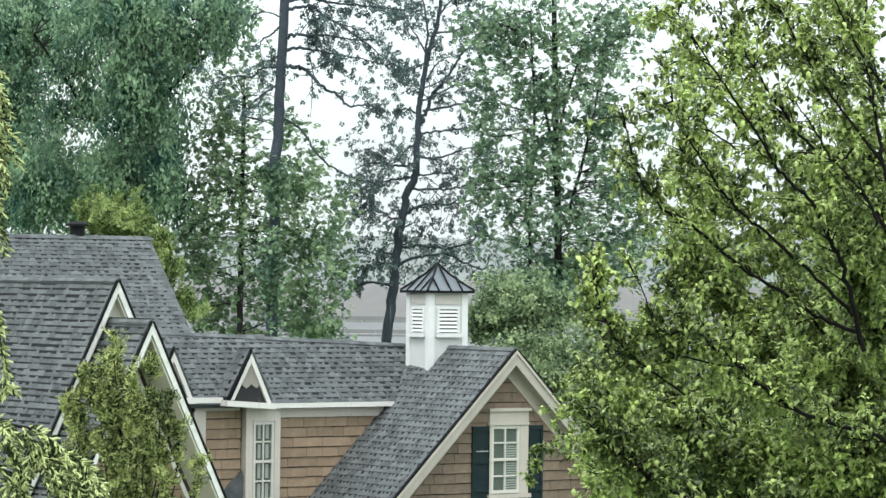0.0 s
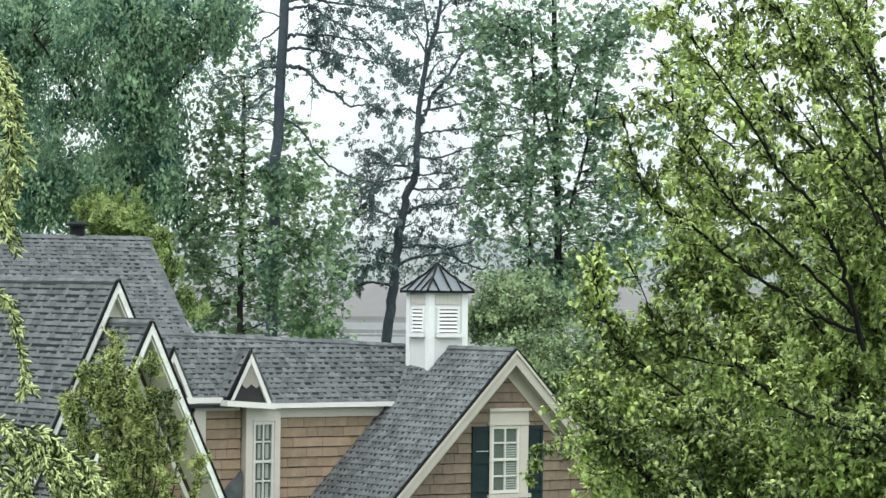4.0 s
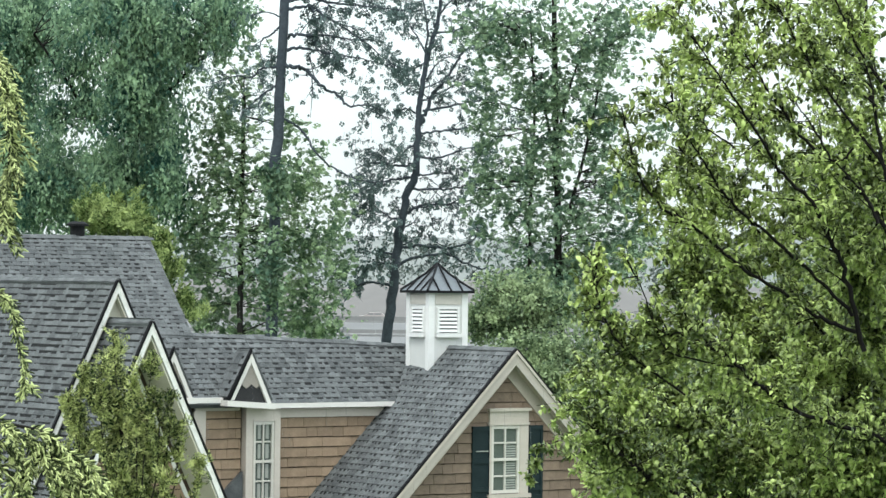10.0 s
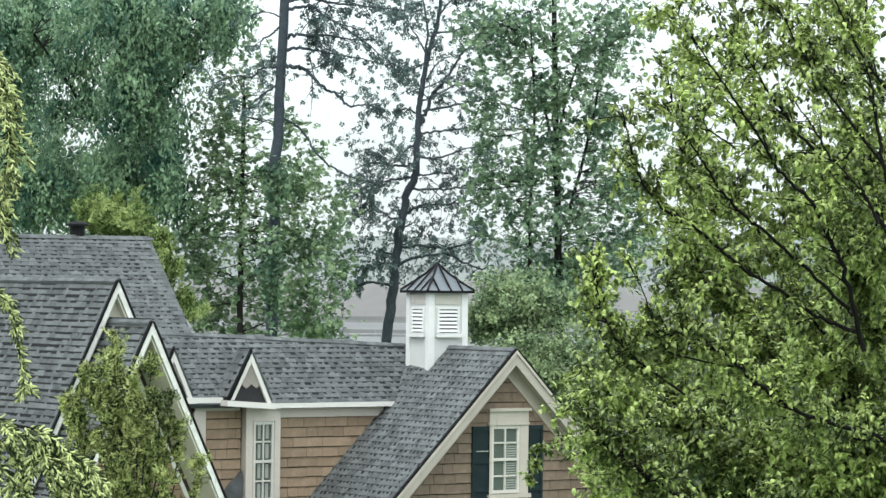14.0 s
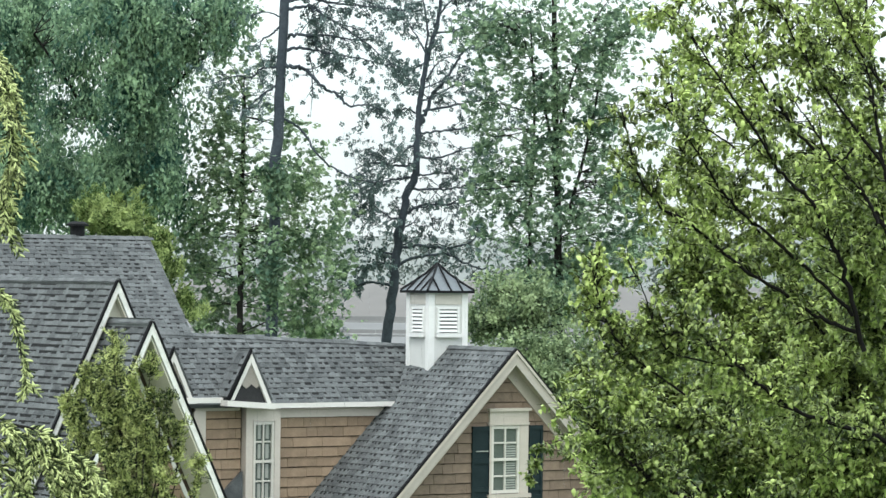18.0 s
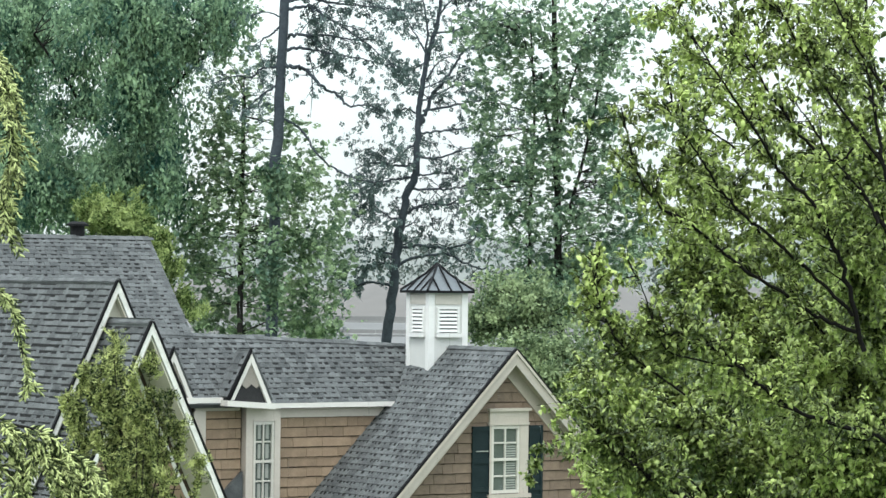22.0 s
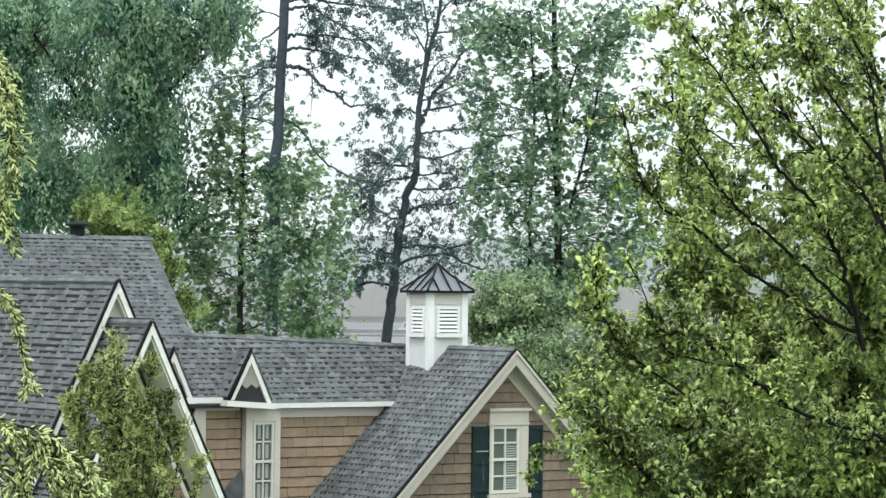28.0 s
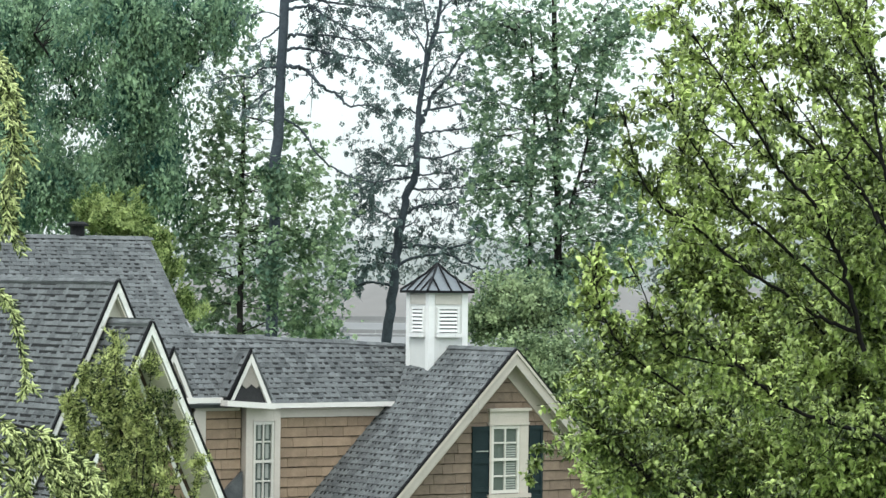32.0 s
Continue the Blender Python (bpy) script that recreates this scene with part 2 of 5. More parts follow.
def slope(name, ridge, along, down, length, run, single=(0, 0), course=0.143, thick=0.07, fall=0.0, dash=(0.05, 0.14)):
    """One roof slope: a deck, with shingles in courses. ridge: its upper corner; the rows of `single` are shingles of their own."""
    o, e1, e2 = Vector(ridge), Vector(along).normalized(), Vector(down).normalized()
    e3 = e1.cross(e2).normalized()
    if e3.z < 0:
        e3 = -e3
    deck = Build().prism([o, o + e1 * length + e2 * (fall * length), o + e1 * length + e2 * run, o + e2 * run], -e3 * thick).part(name, M_SHINGLE_OB, house, "grey asphalt shingle roof slope")
    rest = Build()
    nrow = int(run / course)
    count = 0
    for k in range(nrow):
        base = o + e2 * (run - k * course) + e3 * 0.004
        s = -rng.random() * 0.2
        while s < length:
            i = rng.randrange(5)
            w = min(TAB_W[i], length - s)
            if run - (k + 1) * course < fall * s:
                s += w
                continue
            a = max(s, 0.0)
            lift = e3 * (rng.random() * 0.004)
            if s >= 0 and w == TAB_W[i] and single[0] <= nrow - k < single[1] and count < 290:
                m = Matrix((e1, -e2, e3)).transposed().to_4x4()
                m.translation = base + e1 * s + lift
                piece("shingle", TABS[i], deck, at=m)
                count += 1
            elif w - (a - s) > 0.03:
                p = [base + e1 * a + e3 * 0.013, base + e1 * (s + w - 0.006) + e3 * 0.013, base + e1 * (s + w - 0.006) - e2 * 0.19 + e3 * 0.002, base + e1 * a - e2 * 0.19 + e3 * 0.002,
                     base + e1 * a, base + e1 * (s + w - 0.006)]
                rest.add([q + lift for q in p], [(0, 1, 2, 3), (4, 5, 1, 0), (0, 3, 4), (1, 5, 2)])
            s += TAB_W[i]
    rest.part("shingles", M_SHINGLE, deck, kind="stuff")
    # dark dashes under each course: painted shadow line plus printed band
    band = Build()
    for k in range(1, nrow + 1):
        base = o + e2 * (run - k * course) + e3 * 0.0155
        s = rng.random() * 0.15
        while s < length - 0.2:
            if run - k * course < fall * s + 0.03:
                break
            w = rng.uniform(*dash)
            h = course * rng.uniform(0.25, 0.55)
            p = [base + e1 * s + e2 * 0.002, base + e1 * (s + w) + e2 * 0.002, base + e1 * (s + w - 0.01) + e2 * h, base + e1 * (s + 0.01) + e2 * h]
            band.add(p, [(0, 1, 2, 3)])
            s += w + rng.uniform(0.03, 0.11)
    band.part("shadow_granule_strip", M_BAND, deck, kind="stuff")
    return deck


def ridge_caps(p, q):
    p, q = Vector(p), Vector(q)
    d = (q - p)
    k = int(d.length / 0.16)
    e = d.normalized()
    s = e.cross(Vector((0, 0, 1))).normalized()
    b = Build()
    for i in range(k):
        c = p + d * (i / k)
        c2 = c + e * 0.22
        lo = Vector((0, 0, -0.045))
        b.add([c + s * 0.06 + lo, c + Vector((0, 0, 0.012)), c - s * 0.06 + lo, c2 + s * 0.06 + lo, c2 + Vector((0, 0, 0.002)), c2 - s * 0.06 + lo],
              [(0, 1, 4, 3), (1, 2, 5, 4), (0, 2, 1)])
    return b.part("ridge_cap", M_SHINGLE, house, "row of folded ridge shingles", kind="stuff")


def tanp(deg):
    return math.tan(radians(deg))


def gable_front(apex, half, deg, depth, wall_y, single=(0, 0), fascia=0.17, trim=None):
    """A gable wing: two slopes, rake boards with drip edges, soffits and the front wall behind them."""
    trim = trim or M_TRIM
    ax, ay, az = apex
    t = tanp(deg)
    run = half / math.cos(radians(deg))
    dl, dr = Vector((-1, 0, -t)).normalized(), Vector((1, 0, -t)).normalized()
    steep = deg > 60
    slope("roof_slope", apex, (0, 1, 0), dl, depth, run, single, course=0.106 if steep else 0.125, dash=(0.3, 0.9) if steep else (0.03, 0.08))
    slope("roof_slope", apex, (0, 1, 0), dr, depth, run, course=0.12)
    ridge_caps((ax, ay, az + 0.03), (ax, ay + depth, az + 0.03))
    for d in (dl, dr):
        n3 = Vector((-d.z, 0, d.x)) if d.x > 0 else Vector((d.z, 0, -d.x))
        n3 = n3 if n3.z > 0 else -n3
        a = Vector(apex) + n3 * 0.0
        e = a + d * run
        low = Vector((0, 0, -fascia / math.cos(radians(deg))))
        Build().prism([a, e, e + low, a + low], (0, -0.03, 0)).part("rake_board", trim, house, "painted rake board along the gable")
        if fascia > 0.12:
            Build().prism([a, e, e + low * 0.24, a + low * 0.24], (0, -0.055, 0)).part("rake_moulding", M_CASING, house, "pale moulding along the top of the rake")
        up = n3 * 0.03
        Build().prism([a - Vector((0, 0.05, 0)) , e - Vector((0, 0.05, 0)), e + up - Vector((0, 0.05, 0)), a + up - Vector((0, 0.05, 0))], (0, 0.055, 0)).part("drip_edge", M_DRIP, house)
        so = Vector((0, 0, -0.09 / math.cos(radians(deg))))
        Build().prism([a + so, e + so, e + so * 1.25, a + so * 1.25], (0, wall_y - ay, 0)).part("soffit", M_SOFFIT_PALE if fascia < 0.12 else M_SOFFIT, house, "taupe soffit under the roof overhang")
    z0 = az - 0.09 / math.cos(radians(deg))
    ze = az - half * t
    w = half - 0.3
    poly = [(ax, wall_y, z0 - 0.02), (ax - w, wall_y, z0 - w * t), (ax - w, wall_y, 0), (ax + w, wall_y, 0), (ax + w, wall_y, z0 - w * t)]
    return poly


def clip(poly, a, b, c):
    """The part of a flat polygon where a*x + b*z <= c."""
    out = []
    for i, p in enumerate(poly):
        q = poly[(i + 1) % len(poly)]
        dp, dq = a * p[0] + b * p[1] - c, a * q[0] + b * q[1] - c
        if dp <= 0:
            out.append(p)
        if dp * dq < 0:
            t = dp / (dp - dq)
            out.append((p[0] + (q[0] - p[0]) * t, p[1] + (q[1] - p[1]) * t))
    return out


SHAKES = {}


def shakes(wall, o, e, x0, x1, z0, z1, out, cuts=(), course=0.158, holes=(), mat=None):
    """Cedar shakes on a wall: e runs along it, out points from it; cuts keep a*x + b*z <= c."""
    o, e, out = Vector(o), Vector(e), Vector(out)
    m0 = Matrix((e, -out, Vector((0, 0, 1)))).transposed().to_4x4()
    z = z0
    while z < z1 - 0.02:
        x = x0
        while x < x1 - 0.01:
            w = rng.choice((0.2, 0.3, 0.42, 0.56))
            top = min(z + course - 0.014, z1)
            xa, xb = x, min(x + w, x1) - 0.006
            for h in holes:
                if z < h[3] and top > h[2] and xa < h[1] and xb > h[0]:
                    if xa < h[0]:
                        xb = h[0]
                    elif xb > h[1]:
                        xa = h[1]
                    else:
                        xb = xa
            if xb - xa < 0.01:
                x += w
                continue
            poly = [(xa, z), (xb, z), (xb, top), (xa, top)]
            for cu in cuts:
                poly = clip(poly, *cu) if poly else poly
            if len(poly) >= 3:
                whole = poly == [(x, z), (x + w - 0.006, z), (x + w - 0.006, z + course - 0.014), (x, z + course - 0.014)]
                key = (w, mat) if whole else None
                if key in SHAKES and whole:
                    me = SHAKES[key]
                else:
                    k = len(poly)
                    def lift(p):
                        return 0.006 + 0.02 * (1 - (p[1] - z) / course)
                    b = Build()
                    b.add([(p[0] - x, -lift(p), p[1] - z) for p in poly] + [(p[0] - x, 0, p[1] - z) for p in poly],
                          [tuple(range(k))] + [(k + i, k + (i + 1) % k, (i + 1) % k, i) for i in range(k)])
                    me = mesh_of("shake", b.v, b.f, mat or M_SHAKE)
                    if whole:
                        SHAKES[key] = me
                m = m0.copy()
                m.translation = o + e * x + Vector((0, 0, z - rng.random() * 0.008)) + out * (rng.random() * 0.006)
                piece("shake", me, wall, at=m)
            x += w
        z += course


def flat_wall(name, poly, back, label):
    return Build().prism(poly, back).part(name, M_SHAKE_BACK, house, label)


def window(o, e, out, w, h, cols_, rows_, trim_w=0.12, head=0.2, sill=True, mat=None, wide=0.0, near=0.0):
    """A sash window of panes; o: lower left corner of the sash in the wall's face; wide, near: extra width of the casing on the far and the near side."""
    mat = mat or M_TRIM
    e, out, o = Vector(e), Vector(out), Vector(o)
    m = Matrix((e, -out, Vector((0, 0, 1)))).transposed().to_4x4()
    m.translation = o
    win = Build().box((-0.01, -0.035, -0.01), (0.035, 0.05, h + 0.01), m).box((w - 0.035, -0.035, -0.01), (w + 0.01, 0.05, h + 0.01), m) \
        .box((0.035, -0.035, -0.01), (w - 0.035, 0.05, 0.04), m).box((0.035, -0.035, h - 0.04), (w - 0.035, 0.05, h + 0.01), m) \
        .box((0.035, -0.04, h / 2 - 0.022), (w - 0.035, 0.04, h / 2 + 0.022), m).part("window", M_SASH, house, "pale double-hung sash window with muntins")
    for i in range(1, cols_):
        x = w * i / cols_
        Build().box((x - 0.012, -0.03, 0.04), (x + 0.012, 0.02, h / 2 - 0.022), m).box((x - 0.012, -0.03, h / 2 + 0.022), (x + 0.012, 0.02, h - 0.04), m).part("muntin", M_SASH, win)
    for j in range(1, rows_):
        if j * 2 != rows_:
            z = h * j / rows_
            Build().box((0.035, -0.028, z - 0.012), (w - 0.035, 0.018, z + 0.012), m).part("muntin", M_SASH, win)
    for i in range(cols_):
        for j in range(rows_):
            Build().box((w * i / cols_ + 0.012, 0.0, h * j / rows_ + 0.012), (w * (i + 1) / cols_ - 0.012, 0.006, h * (j + 1) / rows_ - 0.012), m).part("pane", M_GLASS, win)
    t = trim_w
    Build().box((-t - near, -0.045, -0.02), (-0.012, 0.02, h + 0.012), m).part("window_casing", mat, win)
    Build().box((w + 0.012, -0.045, -0.02), (w + t + wide, 0.02, h + 0.012), m).part("window_casing", mat, win)
    Build().box((-t - near, -0.045, h + 0.014), (w + t + wide, 0.02, h + head), m).part("window_head", mat, win)
    if sill:
        Build().box((-t - near - 0.012, -0.06, h + 0.016), (w + t + wide + 0.012, 0.018, h + 0.06), m).part("head_moulding", mat, win)
        Build().box((-t - near - 0.03, -0.085, h + head), (w + t + wide + 0.03, 0.02, h + head + 0.045), m).part("window_cornice", mat, win)
        Build().box((-t - near - 0.03, -0.09, -0.085), (w + t + wide + 0.03, 0.02, -0.022), m).part("window_sill", mat, win)
    return win


def shutter(o, w, h):
    """A panelled shutter that stands off the wall; o: its lower left corner, facing -y."""
    x, y, z = o
    sh = Build().box((x, y - 0.04, z), (x + 0.045, y, z + h)).box((x + w - 0.045, y - 0.04, z), (x + w, y, z + h)).part("shutter", M_SHUTTER, house, "blue-black panelled wooden shutter")
    for a in (0, 0.12, 0.5, 0.94):
        Build().box((x + 0.045, y - 0.038, z + h * a), (x + w - 0.045, y - 0.002, z + h * a + 0.07)).part("rail", M_SHUTTER, sh)
    Build().box((x + 0.04, y - 0.02, z + 0.03), (x + w - 0.04, y - 0.006, z + h - 0.03)).part("panel", M_SHUTTER, sh)
    # thin pale line across the upper part of the shutter
    Build().box((x + 0.07, y - 0.05, z + h * 0.66), (x + w - 0.06, y - 0.041, z + h * 0.66 + 0.016)).part("pale_strip", M_BLIND, sh, "thin pale strip across the shutter")
    return sh


# front wing with the shuttered window
AF = 44.5
poly = gable_front((0, 0, 6.437), 3.4, AF, 9.0, 0.22, single=(1, 30), trim=M_RAKE)
wall_f = flat_wall("wall", poly, (0, 0.2, 0), "brown cedar shake gable wall")
tf = tanp(AF)
zt = 6.437 - 0.43
shakes(wall_f, (0, 0.22, 0), (1, 0, 0), -2.9, 2.9, 3.4, 6.3, (0, -1, 0), cuts=((tf, 1, zt), (-tf, 1, zt)), holes=((-0.36, 0.40, 4.12, 5.45),), mat=M_SHAKE_FRONT)
for sg in (-1, 1):
    Build().prism([(0, 0.22, 6.28), (sg * 2.9, 0.22, 6.28 - 2.9 * tf), (sg * 2.9, 0.22, zt - 2.9 * tf), (0, 0.22, zt)], (0, -0.03, 0)).part("frieze_board", M_SOFFIT, house, "taupe frieze board under the rake")
w_f = window((-0.315, 0.205, 4.17), (1, 0, 0), (0, -1, 0), 0.54, 1.055, 2, 4, trim_w=0.13, head=0.24, mat=M_CASING, wide=0.05, near=-0.078)
for i in range(20):
    if abs(i - 12.5) > 1:
        Build().box((-0.031, 0.199, 4.20 + 0.0385 * i), (0.19, 0.203, 4.222 + 0.0385 * i)).part("blind_slat", M_BLIND, w_f)
shutter((-0.70, 0.205, 4.05), 0.372, 1.18)
shutter((0.435, 0.205, 4.05), 0.27, 1.18)

# cross wing behind it, with a steep gablet over each eave window
T1 = 44
ct = math.cos(radians(T1))
TX = -5.4
slope("roof_slope", (TX, 3.17, 6.687), (1, 0, 0), (0, -1, -tanp(T1)), 0.3 - TX, 1.17 / ct, single=(0, 40), fall=0.066, course=0.112)
slope("roof_slope", (TX, 3.17, 6.68), (5.7, -0.27, -0.25), (0, 1, -tanp(T1)), 5.7, 1.4 / ct)
ridge_caps((TX, 3.17, 6.71), (0.3, 2.90, 6.455))
wall_c = flat_wall("wall", [(-5.3, 2.2, 0), (-0.7, 2.2, 0), (-0.7, 2.2, 5.56), (-5.3, 2.2, 5.56)], (0, 0.15, 0), "brown cedar shake wall under the eave")
shakes(wall_c, (0, 2.2, 0), (1, 0, 0), -4.40, -3.74, 3.6, 5.45, (0, -1, 0))
shakes(wall_c, (0, 2.2, 0), (1, 0, 0), -3.06, -0.7, 3.6, 5.33, (0, -1, 0))
Build().box((-3.07, 2.155, 5.33), (-0.7, 2.2, 5.47)).part("frieze_board", M_TRIM, house, "cream frieze board under the gutter")
Build().box((-4.60, 2.155, 5.455), (-3.78, 2.2, 5.56)).part("frieze_board", M_TRIM, house, "cream frieze board under the gutter")
Build().box((-3.38, 1.99, 5.487), (-0.93, 2.15, 5.572)).part("gutter", M_GUTTER, house, "white gutter along the eave")
Build().box((-4.98, 2.0, 5.585), (-4.19, 2.15, 5.665)).part("gutter", M_GUTTER, house, "white gutter along the eave")
Build().box((-4.62, 2.15, 3.4), (-4.41, 2.2, 5.453)).part("corner_board", M_TRIM, house, "cream corner board")
# shallow bay with the tall window
Build().box((-3.72, 2.06, 3.3), (-3.585, 2.2, 5.50)).part("bay_casing", M_TRIM, house, "cream casing of the shallow window bay")
Build().box((-3.205, 2.06, 3.3), (-3.08, 2.2, 5.50)).part("bay_casing", M_TRIM, house, "cream casing of the shallow window bay")
Build().box((-3.583, 2.06, 5.29), (-3.207, 2.2, 5.50)).part("bay_head", M_TRIM, house, "cream head board over the tall window")
Build().box((-3.583, 2.12, 3.3), (-3.207, 2.2, 4.0)).part("bay_panel", M_TRIM, house, "cream panel below the tall window")
w_bay = window((-3.58, 2.09, 4.03), (1, 0, 0), (0, -1, 0), 0.37, 1.24, 2, 4, trim_w=0.013, head=0.02, sill=False)
for xa, xb in ((-3.49, -3.435), (-3.345, -3.285), (-3.245, -3.225)):
    for k in range(4):
        Build().box((xa, 2.083, 4.075 + 0.31 * k), (xb, 2.087, 4.30 + 0.31 * k)).part("curtain", M_BLIND, w_bay)


def gablet(cx, half, z0, rise, tilt):
    """A small steep gable over the eave: two slopes, rake boards, a dark vent and its own piece of gutter."""
    y = 1.86
    ap, f0, f1 = Vector((cx, y, z0 + rise)), Vector((cx - half, y, z0 + tilt)), Vector((cx + half, y, z0 - tilt))
    back = Vector((0, 1.15, 0))
    gb = Build().prism([ap, f0, f1], (0, 0.25, 0)).part("gablet", M_DARK, house, "small steep white-trimmed gablet over the eave")
    for q in (f0, f1):
        d = (q - ap).normalized()
        inward = Vector((0.075 if q is f0 else -0.075, 0, 0))
        Build().prism([ap, q, q + inward, ap + Vector((0, 0, -0.16))], (0, -0.04 if q is f0 else -0.043, 0)).part("rake_board", M_GUTTER, gb)
        slope("roof_slope", ap - Vector((0, 0.05, -0.05)), (0, 1, 0), d, 0.42, (q - ap).length, thick=0.02)
    Build().prism([ap - Vector((0, 0.055, -0.075)), f0 - Vector((0.05, 0.055, -0.03)), f0 - Vector((0, 0.055, 0)), ap - Vector((0, 0.055, 0))], (0, 0.05, 0)).part("drip_edge", M_DRIP, gb)
    Build().prism([f0 + Vector((-0.06, -0.06, 0)), f1 + Vector((0.06, -0.06, 0)), f1 + Vector((0.06, -0.06, -0.09)), f0 + Vector((-0.06, -0.06, -0.09))], (0, 0.3, 0)).part("gutter", M_GUTTER, gb)
    k = 0.34
    l0, l1 = ap.lerp(f0, 1 - k) + Vector((0.04, -0.012, 0)), ap.lerp(f1, 1 - k) + Vector((-0.04, -0.012, 0))
    rg = random.Random(int(-cx * 100))
    board = Build()
    for i in range(9):
        x0, x1 = l0.lerp(l1, i / 9), l0.lerp(l1, (i + 1) / 9)
        top = [ap.z - 0.16 - max(0.0, abs(q.x - cx) - 0.01) * (rise - 0.16 - k * rise) / (half * (1 - k) - 0.03) for q in (x0, x1)]
        sag = [(0.03, -0.01, 0.03, 0.05, 0.02, -0.02, 0.01, 0.04, 0.0, 0.02)[(i + q) % 10] + rg.uniform(-0.006, 0.006) for q in (0, 1)]
        low = [min(x0.z - sag[0], top[0] - 0.005), min(x1.z - sag[1], top[1] - 0.005)]
        board.prism([(x0.x, x0.y, top[0]), (x0.x, x0.y, low[0]), (x1.x, x1.y, low[1]), (x1.x, x1.y, top[1])], (0, 0.008, 0))
    board.part("vent_panel", M_TAUPE, gb, "taupe board with a ragged lower edge in the top of the gablet")
    return gb


gablet(-3.79, 0.385, 5.60, 0.77, 0.03)
gablet(-5.20, 0.34, 5.68, 0.72, 0.0)
# low roof below the eave window
Build().prism([(-3.75, 2.1, 4.50), (-4.45, 2.1, 3.86), (-4.45, 2.1, 3.0), (-3.75, 2.1, 3.0)], (0, 0.08, 0)).part("low_roof", M_SHINGLE_OB, house, "end of a low grey shingle roof")

# steep front gables and the tall main roof
AL = 64
poly = gable_front((-6.374, 1.541, 7.474), 2.2, AL, 6.0, 2.05, single=(1, 30), fascia=0.08, trim=M_STAINED)
wall_l = flat_wall("wall", poly, (0, 0.2, 0), "brown shake wall in the upper gable")
Build().prism([(-6.374, 1.66, 7.25), (-6.374 - 0.3, 1.66, 7.25 - 0.3 * tanp(AL)), (-6.374 + 0.3, 1.66, 7.25 - 0.3 * tanp(AL))], (0, 0.388, 0)).part("gable_panel", M_SOFFIT_PALE, wall_l, "pale olive board in the peak of the gable")
poly = gable_front((-6.468, 0.373, 6.872), 1.9, AL, 2.2, 1.05, fascia=0.08, trim=M_STAINED)
wall_2 = flat_wall("wall", poly, (0, 0.2, 0), "brown shake wall in the lower gable")
tl = tanp(AL)
zl = 6.872 - 0.09 / math.cos(radians(AL)) - 0.35
for sg in (-1, 1):
    Build().prism([(-6.468, 1.05, zl + 0.12), (-6.468 + sg * 1.55, 1.05, zl + 0.12 - 1.55 * tl), (-6.468 + sg * 1.55, 1.05, zl - 0.03 - 1.55 * tl), (-6.468, 1.05, zl - 0.03)], (0, -0.03, 0)).part("frieze_board", M_WHITE, house, "white frieze board along the gable wall")
shakes(wall_2, (-6.468, 1.05, 0), (1, 0, 0), -1.5, 1.5, 3.4, 6.7, (0, -1, 0), cuts=((tl, 1, zl), (-tl, 1, zl)))
AM = 48.5
cm = math.cos(radians(AM))
slope("roof_slope", (-9.5, 8.602, 8.215), (1, 0, 0), (0, -1, -tanp(AM)), 7.87, 4.66 / cm, single=(1, 9), course=0.092)
slope("roof_slope", (-9.5, 8.602, 8.215), (1, 0, 0), (0, 1, -tanp(AM)), 7.87, 4.66 / cm)
ridge_caps((-9.5, 8.602, 8.24), (-1.63, 8.602, 8.24))
flat_wall("wall", [(-1.8, 8.602, 8.1), (-1.8, 4.2, 3.1), (-1.8, 4.2, 0), (-1.8, 13.0, 0), (-1.8, 13.0, 3.1)], (-0.2, 0, 0), "brown end wall of the main house")
flat_wall("wall", [(-9.3, 4.2, 0), (-1.8, 4.2, 0), (-1.8, 4.2, 3.1), (-9.3, 4.2, 3.1)], (0, 0.2, 0), "brown front wall of the main house")

# roof vent on the main ridge
v = Build().tube([(-3.03, 8.72, 8.0), (-3.03, 8.72, 8.42)], [0.13, 0.13], 14).part("roof_vent", M_VENT, house, "black metal roof vent pipe with a cap", smooth=False)
Build().tube([(-3.03, 8.72, 8.42), (-3.03, 8.72, 8.46), (-3.03, 8.72, 8.50)], [0.2, 0.2, 0.11], 14).part("vent_cap", M_VENT, v)

